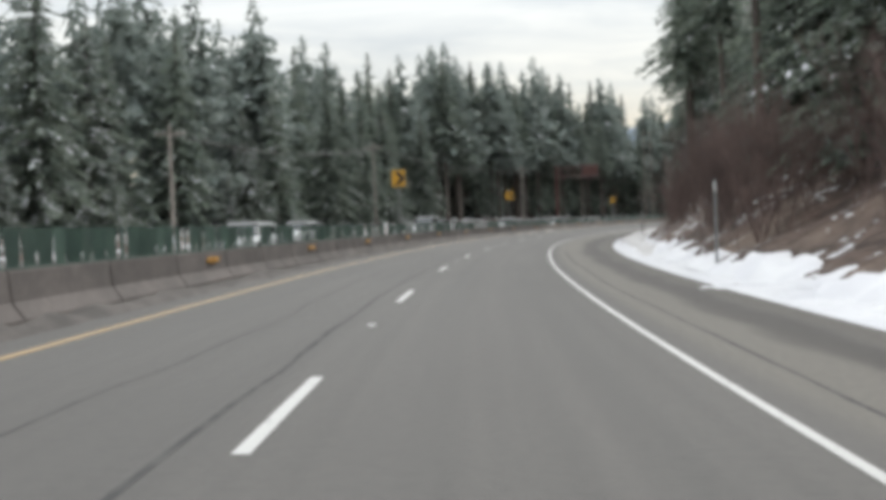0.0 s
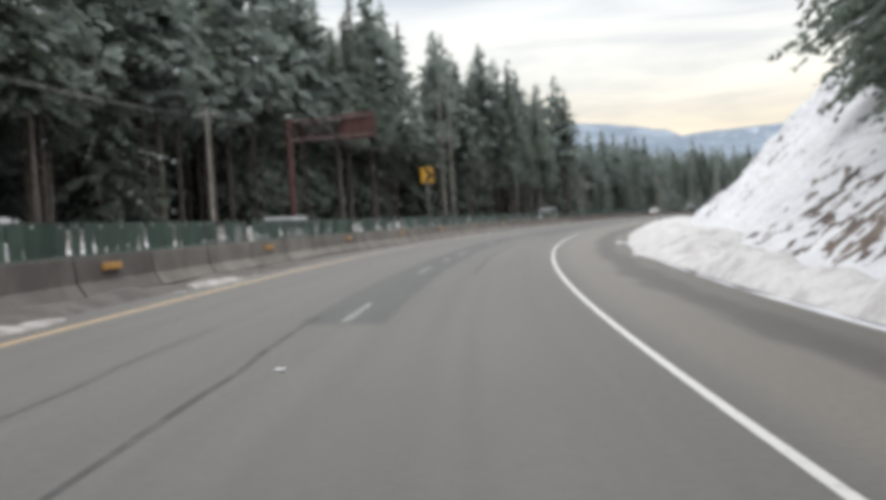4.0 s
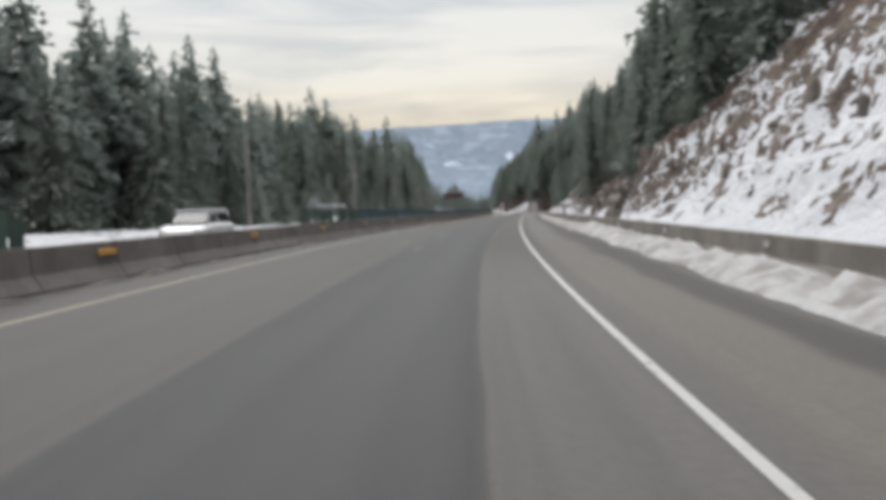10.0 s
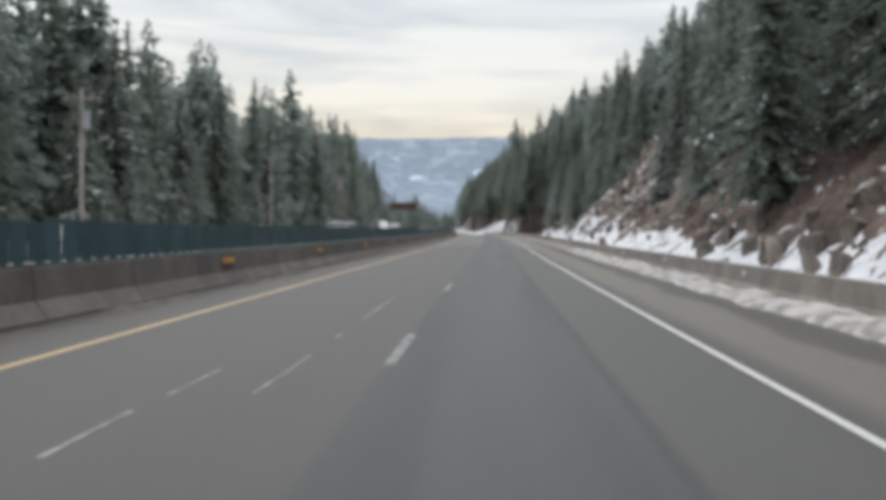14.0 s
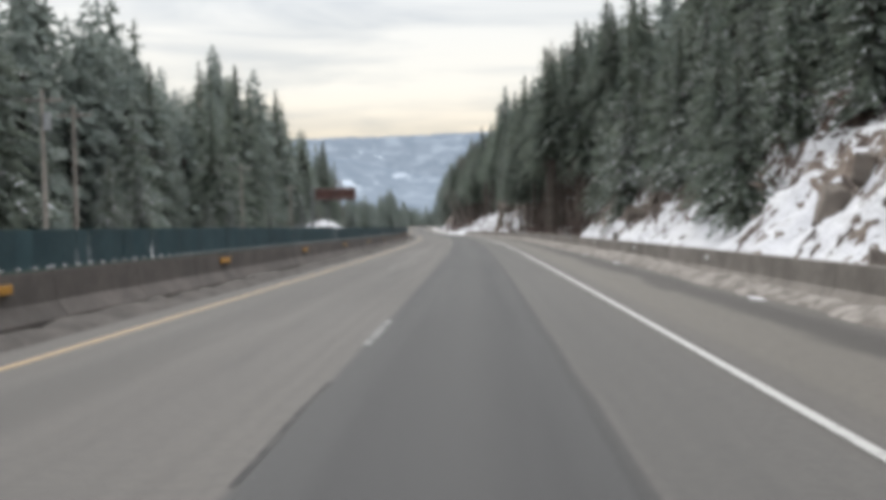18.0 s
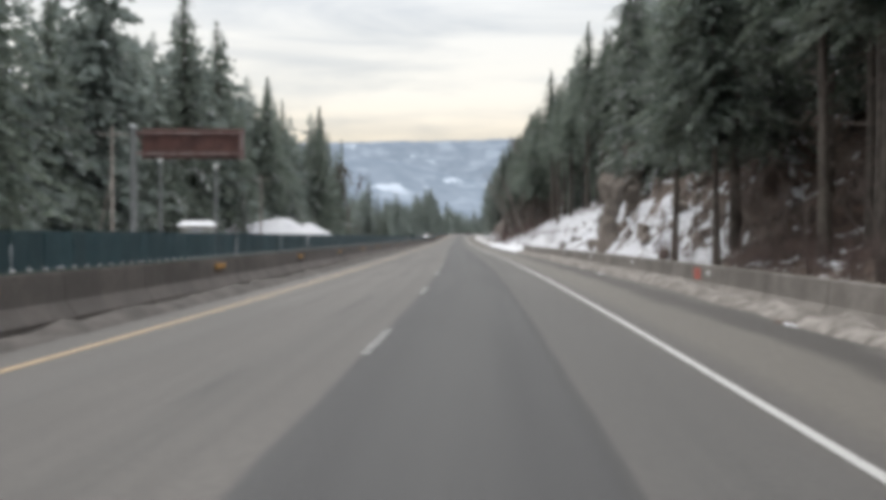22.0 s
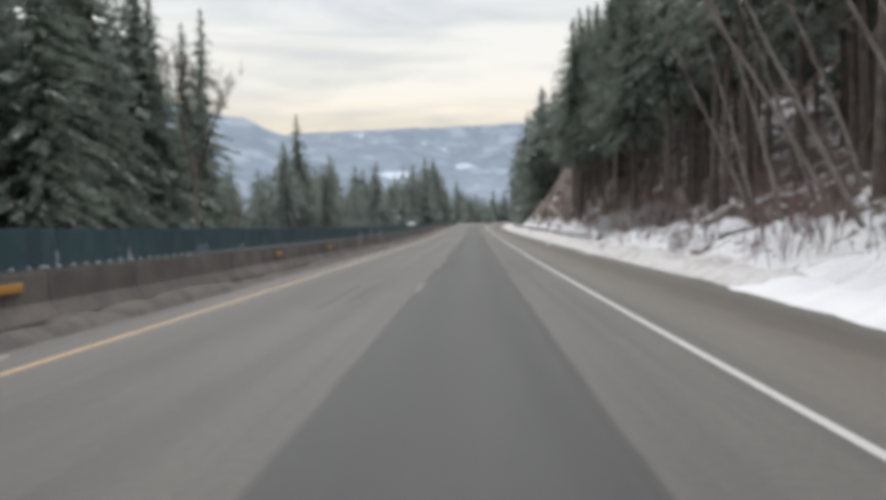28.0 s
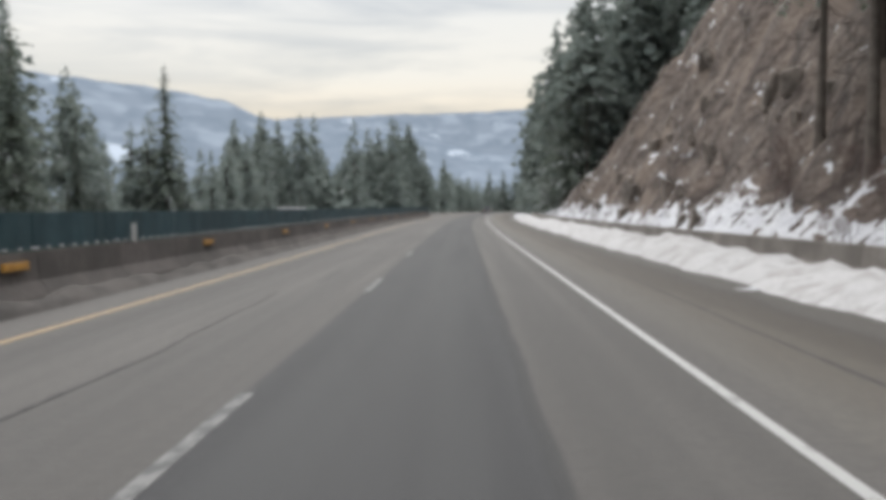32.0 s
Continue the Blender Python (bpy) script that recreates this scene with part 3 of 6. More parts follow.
def terrain():
    s = np.concatenate([np.arange(-60, 330, 1.25), np.arange(330, 700, 0.7), np.arange(700, 1300.1, 1.25)])
    d = np.concatenate([[-205, -180, -160, -130, -105, -85, -70, -60, -52, -46, -41, -37, -34, -31.5, -29.5, -28, -26.5, -25, -24, -23, -22, -21, -20.2, -19.4, -18.6, -18, -17.4, -12, -6, 0, 5.8],
                        np.arange(6.2, 24, 0.45), np.arange(24, 40, 1.0), np.arange(40, 62, 2.0), [65, 72, 82, 95, 115, 140, 165, 195]])
    S, D = np.meshgrid(s, d, indexing="ij")
    H = height(S, D)
    H = H + (-15 - H) * np.clip(np.maximum((D - 140) / 55, (-D - 160) / 45), 0, 1)
    me = strip_mesh("ground", s, d, H, GROUND)
    over = np.maximum(D - right_at(S, 1), 0)
    wide = right_at(S, 3) / right_at(S, 2)
    snow = right_at(S, 5).copy()
    snow = np.where((over < 1.5) & ((S < 582) | (S > 640)), np.maximum(snow, 0.75), snow)
    snow = np.where((((S > 475) & (S < 550)) | ((S > 640) & (S < 700))) & (over < 3.2), np.maximum(snow, 0.66), snow)
    bare = np.clip((158 - S + 9 * field(S, D, 9.0, 6, 3)) / 34, 0, 1) * np.clip((over - 0.6) / 0.6, 0, 1)
    snow = snow + (-0.05 - snow) * bare
    snow = np.where((S > 200) & (S < 330) & (over < 7), snow + 0.35 * (1 - over / 7), snow)
    rim = np.where((S > 195) & (S < 335), np.clip((over / wide - 0.55) / 0.2, 0, 1), 0)
    snow = snow - 0.5 * rim
    snow = np.where(over > wide + 2, np.minimum(snow, 0.40), snow)
    snow = np.where((S > 584) & (S < 641) & (over > 0.5), 0.05, snow)
    snow = np.where((S > 705) & (S < 775) & (over > wide), 0.48, snow)
    snow = np.where((S > 775) & (S < 905) & (over > 4.5), 0.20, snow)
    snow = np.where(D < -17, 0.58, snow)
    snow = np.where((D < -17) & (S < 262), 0.20, snow)
    snow = np.where((D < -17) & (S > 735) & (S < 815), 0.95, snow)
    snow = np.where(D < -30, np.where((S > 745) & (S < 795) & (D > -36), 0.9, 0.30), snow)
    soil = np.maximum(right_at(S, 6), 0.9 * rim)
    soil = np.where(over > wide, 0.95, soil)
    soil = np.where(D < -17, 0.9, soil)
    for key, v in (("snow", snow), ("soil", soil)):
        a = me.attributes.new(key, "FLOAT", "POINT")
        a.data.foreach_set("value", v.astype(np.float32).ravel())
    tagged(obj("ground", me), "snowy roadside ground with rock cuts and brown soil", "ground", kind="structure")


def far_ground():
    rings = [0, 300, 900, 1800, 3000, 4600]
    n = 48
    V, F = [], []
    c = at(500, -20)
    for r in rings:
        for k in range(n):
            a = 2 * math.pi * k / n
            V.append((c[0] + r * math.cos(a), c[1] + r * math.sin(a), -14 - (6 if r < 1000 else 0)))
    for i in range(len(rings) - 1):
        for k in range(n):
            F.append((i * n + k, i * n + (k + 1) % n, (i + 1) * n + (k + 1) % n, (i + 1) * n + k))
    me = mesh_of("valley_floor", V, F, GROUND)
    for key, val in (("snow", 0.35), ("soil", 0.9)):
        a = me.attributes.new(key, "FLOAT", "POINT")
        a.data.foreach_set("value", [val] * len(V))
    tagged(obj("valley_floor", me), "forest-brown valley floor reaching the far mountains", "ground", kind="structure")


def mountain(name, label, centre, dist, azimuths, elevations, depth, seed):
    """A ridge seen from centre, crest heights given by azimuth; both its flanks are modelled."""
    na, nr = 220, 26
    az = np.linspace(azimuths[0], azimuths[-1], na)
    crest = np.tan(np.radians(np.interp(az, azimuths, elevations))) * dist
    u = np.linspace(-1, 1, nr)
    A, U = np.meshgrid(np.radians(az), u, indexing="ij")
    Rr = dist + U * depth
    X, Y = centre[0] - np.sin(A) * Rr, centre[1] + np.cos(A) * Rr
    prof = np.maximum(1 - np.abs(U) ** 1.25, 0)
    rid = field(X, Y, depth * 0.35, seed, 5)
    Z = -25 + (crest[:, None] + 25) * prof + rid * depth * 0.12 * prof * np.abs(U) + 5 * field(X, Y, 40, seed + 1, 4) * prof
    V = np.stack([X, Y, Z], -1).reshape(-1, 3)
    i = (np.arange(na - 1)[:, None] * nr + np.arange(nr - 1)).ravel()
    F = np.stack([i, i + nr, i + nr + 1, i + 1], -1)
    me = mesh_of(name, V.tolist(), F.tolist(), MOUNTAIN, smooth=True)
    tagged(obj(name, me), label, "mountain", kind="structure")


terrain()
far_ground()
END = at(867, 1.7)
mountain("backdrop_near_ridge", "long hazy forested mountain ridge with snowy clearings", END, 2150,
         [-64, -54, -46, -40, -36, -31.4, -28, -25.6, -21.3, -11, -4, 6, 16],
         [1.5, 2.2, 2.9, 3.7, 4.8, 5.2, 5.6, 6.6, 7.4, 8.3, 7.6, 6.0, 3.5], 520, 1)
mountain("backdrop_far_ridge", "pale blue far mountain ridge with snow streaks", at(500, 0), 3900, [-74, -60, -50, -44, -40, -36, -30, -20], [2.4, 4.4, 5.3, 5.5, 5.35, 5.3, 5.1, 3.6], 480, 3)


# ---- pavements and their markings ----
def pavements():
    s = np.arange(-60, 1290.1, 2.0)
    d = np.concatenate([np.arange(-5.9, 3.2, 0.8), [3.66, 4.4, 5.2, 6.0, 6.8, 7.4]])
    me = strip_mesh("road", s, d, shoulder_drop(d)[None, :], ASPHALT)
    tagged(obj("road", me), "worn grey asphalt carriageway with darker repaved strips", "road", kind="structure")
    me = strip_mesh("opposite_road", s, np.linspace(-17.6, -6.0, 12), 0.0, ASPHALT)
    tagged(obj("opposite_road", me), "grey asphalt of the opposite carriageway", "road", kind="structure")


def ribbon(name, s0, s1, d, w, material, label, wobble=0.0, step=1.5, h=0.005, kind="structure", cat="road marking", drift=0.0):
    s = np.arange(s0, s1 + 0.01, step)
    D = d + drift * (np.clip((s - 500) / 300, 0, 1) + 0.7 * np.clip((s - 800) / 60, 0, 1)) + wobble * field(s, s * 0 + d * 7, 5.0, d, 3)
    W = w * (1 + (0.5 * field(s, s * 0 + 3, 1.5, 2, 2) if wobble else 0))
    P = np.stack([at(s, D - W / 2, h + shoulder_drop(D)), at(s, D + W / 2, h + shoulder_drop(D))], 1).reshape(-1, 3)
    n = len(s)
    F = [(2 * i, 2 * i + 1, 2 * i + 3, 2 * i + 2) for i in range(n - 1)]
    me = mesh_of(name, P.tolist(), F, material)
    uv = me.uv_layers.new(name="UVMap")
    idx = np.zeros(len(me.loops), np.int32)
    me.loops.foreach_get("vertex_index", idx)
    U = np.stack([np.stack([D - W / 2, s], -1), np.stack([D + W / 2, s], -1)], 1).reshape(-1, 2)
    uv.data.foreach_set("uv", U[idx].astype(np.float32).ravel())
    return tagged(obj(name, me), label, cat, kind=kind)


def markings():
    for s0, s1, paint, label in ((-60, 186, WHITE_PAINT, "solid white painted shoulder line"), (186, 226, WORN_WHITE_PAINT, "shoulder line worn to a dull grey-white"), (226, 1280, WHITE_PAINT, "solid white painted shoulder line")):
        ribbon("edge_line", s0, s1, 3.66, 0.10, paint, label, step=2)
    ribbon("median_line", -60, 150, -3.66, 0.11, YELLOW_PAINT, "solid worn yellow painted median line", step=2)
    ribbon("median_line", 150, 338, -3.66, 0.11, PALE_YELLOW_PAINT, "solid pale salt-worn yellow median line", step=2)
    ribbon("median_line", 338, 1280, -3.67, 0.10, YELLOW_PAINT, "solid worn yellow painted median line", step=2, drift=0.16)
    ribbon("opposite_edge_line", -60, 1280, -15.0, 0.13, WHITE_PAINT, "white painted line of the opposite carriageway", step=2)
    k = np.arange(-5, 62)
    mids = np.interp(k, [-5, 0, 8, 12, 30, 48, 50, 57, 61], [-37, 22.7, 118, 166, 385.5, 605.8, 629.5, 711.2, 760.1])
    mids = np.concatenate([mids, [779.8, 791.8, 804.0], np.arange(836.3, 1170, 12.15)])
    gone = ((187, 218), (255, 290), (318, 380), (405, 490), (505, 575), (640, 680), (730, 765), (796, 832), (900, 1200))
    for m in mids:
        if any(a < m < b for a, b in gone):
            continue
        worn = 187 < m < 318 or 775 < m < 806
        tagged(ribbon("lane_dash", m - 1.52, m + 1.52, 0.0, 0.12, WHITE_PAINT if m < 130 else WORN_WHITE_PAINT if 840 < m < 856 else GHOST_PAINT if worn else FADED_PAINT, "worn ghost of a white lane dash on asphalt" if worn else "short white lane dash on asphalt", step=0.76, kind="", cat="lane dash"), group="lane dashes")
    # raised pavement markers between the dashes
    bm = bmesh.new()
    box(bm, -0.05, -0.045, 0, 0.05, 0.045, 0.018, 0.01)
    base = empty("pavement_marker")
    part("housing", bm, MARKER_WHITE, base)
    tagged(base, "small white raised reflector on the lane stripe", "road stud", "lane studs")
    base.matrix_basis = stand(mids[5] + 6.1, 0.0)
    for i in range(1, len(mids) - 1, 2):
        if 0 < mids[i] < 190:
            copy_thing(base, stand((mids[i] + mids[i + 1]) / 2 + 0.2, 0.0, 0.004))
    for s in (659.0, 640.8, 728.3, 796.8, 818.9):
        copy_thing(base, stand(s, 0.02, 0.004))
    # sealed cracks and joints
    for s0, s1, d, w, wob in ((-40, 130, -0.46, 0.06, 0.14), (-40, 128, -1.6, 0.03, 0.30), (140, 186, 1.47, 0.06, 0.10),
                              (463.8, 467.2, -0.05, 0.06, 0.1), (488, 491.5, 0.0, 0.055, 0.1), (702, 722, -1.4, 0.05, 0.3), (774, 781, -1.5, 0.055, 0.2), (783, 790, -1.45, 0.05, 0.25), (868, 884, -1.5, 0.05, 0.25),
                              (835, 960, 5.15, 0.05, 0.12), (-30, 70, 4.55, 0.05, 0.12)):
        ribbon("crack_seal", s0, s1, d, w, TAR, "thin dark wandering crack sealed with tar", wob, 0.7, 0.003, "", "pavement crack")
    # flaked white streaks of an old stripe
    for s0, s1, d in ((327.9, 331.6, 0.05), (352.6, 356.6, 0.05), (627.6, 631.4, -0.05), (300.3, 301, -0.98), (301.6, 304, -0.98), (304.4, 307.5, -0.95), (328, 328.8, -0.94), (330.4, 331, -0.93), (333, 336.5, -0.86), (379.8, 381.6, -1.65),
                      (382, 383.8, -1.62), (382.2, 385, -0.93), (386.5, 387.2, -0.94), (389, 393.5, -0.94), (515, 519, -1.56), (519.3, 520.4, -1.54), (521, 521.8, -1.52), (524.5, 533, -1.56), (534, 540, -1.62)):
        ribbon("old_paint_streak", s0, s1, d, 0.05, FADED_PAINT, "flaked remnant of an old white stripe", 0.05, 0.5, 0.004, "", "paint streak")


# ---- barriers ----
def barrier_mesh(name, prof, material, length=3.79):
    n = len(prof)
    ys = (0.0, 0.02, length - 0.02, length)
    V = []
    for j, y in enumerate(ys):
        k = 0.94 if j in (0, 3) else 1.0
        V += [(x * k, y, z * (0.99 if j in (0, 3) else 1)) for x, z in prof]
    F = [tuple(range(n))[::-1], tuple(range(3 * n, 4 * n))]
    for j in range(3):
        F += [(j * n + i, (j * n + (i + 1) % n), (j + 1) * n + (i + 1) % n, (j + 1) * n + i)[::-1] for i in range(n)]
    return mesh_of(name, V, F, material)


def toward(s0, d0, s1, d1, h):
    """A pose at (s0, d0) whose y axis runs to (s1, d1); the median stands a little higher along the straight."""
    if -6 < d0 < -5:
        h += float(np.interp(s0, [440, 500, 680, 700, 740, 800], [0, 0.06, 0.06, 0.11, 0.11, 0]))
    a, b = Vector(at(s0, d0, h)), Vector(at(s1, d1, h))
    y = (b - a).normalized()
    x = y.cross(Vector((0, 0, 1))).normalized()
    z = x.cross(y)
    m = Matrix((x, y, z)).transposed().to_4x4()
    return Matrix.Translation(a) @ m


def right_line(s):
    """Where the shoulder barrier stands."""
    return float(np.interp(s, [215, 290, 335, 690, 870, 900], [9.0, 8.9, 8.0, 8.0, 10.5, 10.0]))


def barriers():
    up = [(-0.12, 0.33), (-0.075, 0.79), (-0.055, 0.81), (0.055, 0.81), (0.075, 0.79), (0.12, 0.33)]
    low = [(-0.30, -0.14), (-0.30, 0.075), (-0.12, 0.33), (0.12, 0.33), (0.30, 0.075), (0.30, -0.14)]
    clean = [barrier_mesh(n, p, CONCRETE) for n, p in (("stem", up), ("toe", low))]
    grimy = [barrier_mesh(n, p, GRIMY_CONCRETE) for n, p in (("stem", up), ("toe", low))]
    step = 3.81

    def segment(name, m, label, group, meshes):
        ob = tagged(empty(name), label, "barrier", group)
        obj("stem", meshes[0], ob)
        obj("toe", meshes[1], ob)
        ob.matrix_basis = m

    s = -24.0
    while s < 1010:
        pale = 135 < s < 236
        segment("median_barrier", toward(s, -5.5, s + step, -5.5, -0.02), "pale weathered concrete jersey barrier segment in the median" if pale else "grimy dark concrete jersey barrier segment in the median", "median barriers", clean if pale else grimy)
        s += step
    for s0, s1 in ((215, 695), (876, 1010)):
        s = s0
        while s < s1:
            segment("shoulder_barrier", toward(s, right_line(s), s + step, right_line(s + step), -0.25), "grey concrete jersey barrier behind ploughed snow", "shoulder barriers", clean)
            s += step


def paddle_mesh(blue):
    """A glare blade: wide above, with a narrow neck at its foot."""
    if blue:
        w, prof = 0.270, [(0.246, 0.0), (0.246, 0.04), (0.270, 0.07), (0.270, 0.60), (0.255, 0.62)]
    else:
        w, prof = 0.235, [(0.205, 0.0), (0.21, 0.15), (0.25, 0.22), (0.264, 0.58), (0.24, 0.61)]
    out = [(x, z) for x, z in prof] + [(-x, z) for x, z in reversed(prof)]
    n = len(out)
    V = [(-0.018 + 0.01 * abs(x) / w, x, z) for x, z in out] + [(0.018 - 0.01 * abs(x) / w, x, z) for x, z in out]
    F = [tuple(range(n))[::-1], tuple(range(n, 2 * n))] + [(i, (i + 1) % n, n + (i + 1) % n, n + i) for i in range(n)]
    return mesh_of("blade", V, F, SCREEN_BLUE if blue else SCREEN_GREEN)


def glare_screens():
    meshes = {b: paddle_mesh(b) for b in (False, True)}
    rail = bmesh.new()
    box(rail, -0.045, 0.01, 0.0, 0.045, 3.78, 0.035, 0.008)
    rail_me = bpy.data.meshes.new("rail")
    rail.to_mesh(rail_me)
    rail.free()
    rail_me.materials.append(SCREEN_GREEN)
    stud = bmesh.new()
    box(stud, 0.018, -0.035, 0.52, 0.03, 0.035, 0.56, 0.004)
    stud_me = bpy.data.meshes.new("reflector")
    stud.to_mesh(stud_me)
    stud.free()
    stud_me.materials.append(MARKER_WHITE)
    crust = bmesh.new()
    for i in range(8):
        y = min(max(i * 3.81 / 7, 0.08), 3.73)
        box(crust, 0.0, y - 0.045, 0.036, 0.058, y + 0.045, 0.068, 0.012)
    crust_me = bpy.data.meshes.new("snow_crust")
    crust.to_mesh(crust_me)
    crust.free()
    crust_me.materials.append(SNOW)
    rnd = random.Random(4)
    s, step, pitch = -24.0, 3.81, 3.81 / 7
    while s < 1010:
        blue = s > 322
        if not (283 < s < 304):
            m = toward(s, -5.5, s + step, -5.5, 0.79)
            top = tagged(empty("glare_screen"), "teal plastic glare screen on the median barrier" if blue else "green plastic bladed glare screen on the median barrier", "glare screen", "glare screens")
            top.matrix_basis = m
            obj("rail", rail_me, top)
            if blue:
                tagged(obj("snow_crust", crust_me, top), "small lumps of snow caught between the blades' feet", kind="stuff")
            for i in range(7):
                u = s + (i + 0.5) * pitch
                if 720.0 < u < 721.7 or (not blue and rnd.random() < 0.02):
                    continue
                b = obj("blade", meshes[blue], top, pose(0, (i + 0.5) * pitch, 0.03, rnd.gauss(0, 0.5), rnd.gauss(0, 0.7), rnd.gauss(0, 1.5 if blue else 6)))
                if not blue and i % 2 == 0 and s > 60:
                    obj("reflector", stud_me, b)
        s += step


def barrier_markers():
    base = empty("barrier_reflector")
    part("plate", boxed(0, -0.44, -0.065, 0.045, 0.44, 0.065, 0.008), MARKER_ORANGE, base)
    part("bracket", boxed(-0.05, -0.10, -0.02, 0.0, 0.10, 0.02, 0.004), STEEL, base)
    tagged(base, "amber reflector plate on the median barrier", "reflector", "amber barrier reflectors")
    ss = np.interp(np.arange(0, 56), [0, 6, 15, 23, 25, 27, 36, 43, 45, 52, 54, 55], [39.4, 110.2, 215.9, 311.7, 336.5, 360.3, 471.4, 557.4, 581.1, 667.2, 689.7, 701.8])
    ss = np.concatenate([ss, 722 + 12.2 * np.arange(5), 789.8 + 11.5 * np.arange(19)])
    for i, s in enumerate(ss):
        m = toward(s, -5.37, s + 2, -5.37, 0.58)
        if i == 0:
            base.matrix_basis = m
        else:
            copy_thing(base, m)
    base = empty("barrier_reflector")
    part("plate", boxed(-0.02, -0.19, -0.065, 0, 0.19, 0.065, 0.006), MARKER_WHITE, base)
    part("bracket", boxed(0.0, -0.08, -0.02, 0.05, 0.08, 0.02, 0.004), STEEL, base)
    tagged(base, "white reflector plate on the shoulder barrier", "reflector", "white barrier reflectors")
    first = True
    for s in np.arange(242, 688, 12.2):
        m = toward(s, right_line(s) - 0.115, s + 2, right_line(s + 2) - 0.115, 0.33)
        if first:
            base.matrix_basis, first = m, False
        else:
            copy_thing(base, m)
    bm = boxed(-0.12, -0.35, 0.0, -0.10, 0.35, 0.34, 0.01)
    p = tagged(empty("paint_mark"), "faded red square sprayed on the shoulder barrier", "paint mark")
    part("square", bm, two_tone("faded_red_paint", (0.46, 0.13, 0.10), (0.36, 0.10, 0.08), 3, 0.8), p)
    p.matrix_basis = toward(621.5, 8.0, 624, 8.0, 0.10)


def berm(name, s0, s1, d0, d1, top, material, label, seed, lift=0.0, step=0.5, cols=9, rough=0.16):
    """A ploughed ridge: lumps and ragged edges along the road."""
    s = np.arange(s0, s1, step)
    d = np.linspace(0, 1, cols)
    S, U = np.meshgrid(s, d, indexing="ij")
    lo = d0 + 0.35 * field(S, S * 0 + seed, 2.5, seed, 4)
    D = lo + (d1 - lo) * U
    ridge = np.sin(np.pi * np.clip(U, 0, 1)) ** 0.8 if lift == 0 else np.clip(U * 1.6, 0, 1) ** 0.8
    H = ridge * (top * (1 + 0.55 * field(S, S * 0, 7.0, seed + 1, 3)) + rough * field(S, D * 1.4, 0.8, seed + 2, 4)) - 0.03
    ends = np.clip(np.minimum(S - s0, s1 - S) / 4, 0, 1)
    P = at(S, D, np.minimum(H, 2) * ends - 0.04 * (1 - ends) + shoulder_drop(D)).reshape(-1, 3)
    n, m = S.shape
    i = (np.arange(n - 1)[:, None] * m + np.arange(m - 1)).ravel()
    me = mesh_of(name, P.tolist(), np.stack([i, i + 1, i + m + 1, i + m], -1).tolist(), material, smooth=True)
    return tagged(obj(name, me), label, "snow bank" if "snow" in name else "dirt", kind="stuff")


def berms():
    berm("snow_bank", -50, 74, 8.85, 11.6, 0.62, SNOW, "low lumpy bank of ploughed snow beside the shoulder", 1, rough=0.45)
    berm("snow_bank", 66, 108, 8.6, 10.4, 0.40, GRAINY_SNOW, "thin lumpy strip of ploughed snow under the brush", 16, rough=0.4)
    berm("snow_bank", 98, 172, 7.75, 10.2, 0.55, GRAINY_SNOW, "lumpy bank of ploughed snow below the wooded slope", 11, rough=0.45)
    berm("snow_bank", 150, 232, 7.15, 13.0, 0.95, GRAINY_SNOW, "broad grey-white bank of ploughed snow", 2)
    berm("snow_bank", 222, 330, 6.7, 8.8, 0.34, GREY_SNOW, "grey crusted snow ridge along the shoulder barrier", 3, rough=0.4)
    berm("snow_bank", 322, 450, 6.5, 7.85, 0.26, DIRTY_SNOW, "dirty snow ridge against the shoulder barrier", 4, rough=0.22)
    berm("snow_bank", 446, 695, 6.75, 7.85, 0.24, OLD_SNOW, "grit-brown old snow ridge against the shoulder barrier", 14, rough=0.20)
    berm("snow_bank", 690, 782, 7.05, 10.0, 0.35, SNOW, "low lumpy snow bank at the shoulder's edge", 5, rough=0.4)
    berm("snow_bank", 774, 850, 7.55, 10.2, 0.35, GRAINY_SNOW, "low snow bank at the foot of the brushy slope", 15, rough=0.4)
    berm("snow_bank", 845, 1000, 7.25, 9.9, 0.52, GRAINY_SNOW, "wide white ploughed snow bank before the barrier", 6, rough=0.3)
    berm("dirt_ridge", -50, 150, -5.15, -4.35, 0.14, GRAVEL, "gritty dark dirt ridge at the median barrier's foot", 7)
    berm("dirt_ridge", 150, 420, -5.15, -4.75, 0.06, GRAVEL, "thin grit line at the median barrier's foot", 8)
    berm("dirt_ridge", 420, 1000, -5.15, -4.35, 0.17, GRAVEL, "brown-grey grit and old snow along the median barrier", 9)
    # leftover snow, and at 752-771 the sheen of a wet streak put into pale colour
    for s0, s1 in ((117, 131), (752, 771), (132, 142)):
        berm("snow_patch", s0, s1, -4.9, -4.0, 0.05, DIRTY_SNOW, "thin pale patch beside the median barrier", s0)


# ---- trees ----
def kite_arrays(c, ax, side, ln, w):
    """Kites: root c, along ax, width along side; each returns 4 points."""
    return np.stack([c, c + ax * ln * 0.45 + side * w, c + ax * ln, c + ax * ln * 0.45 - side * w], 1)


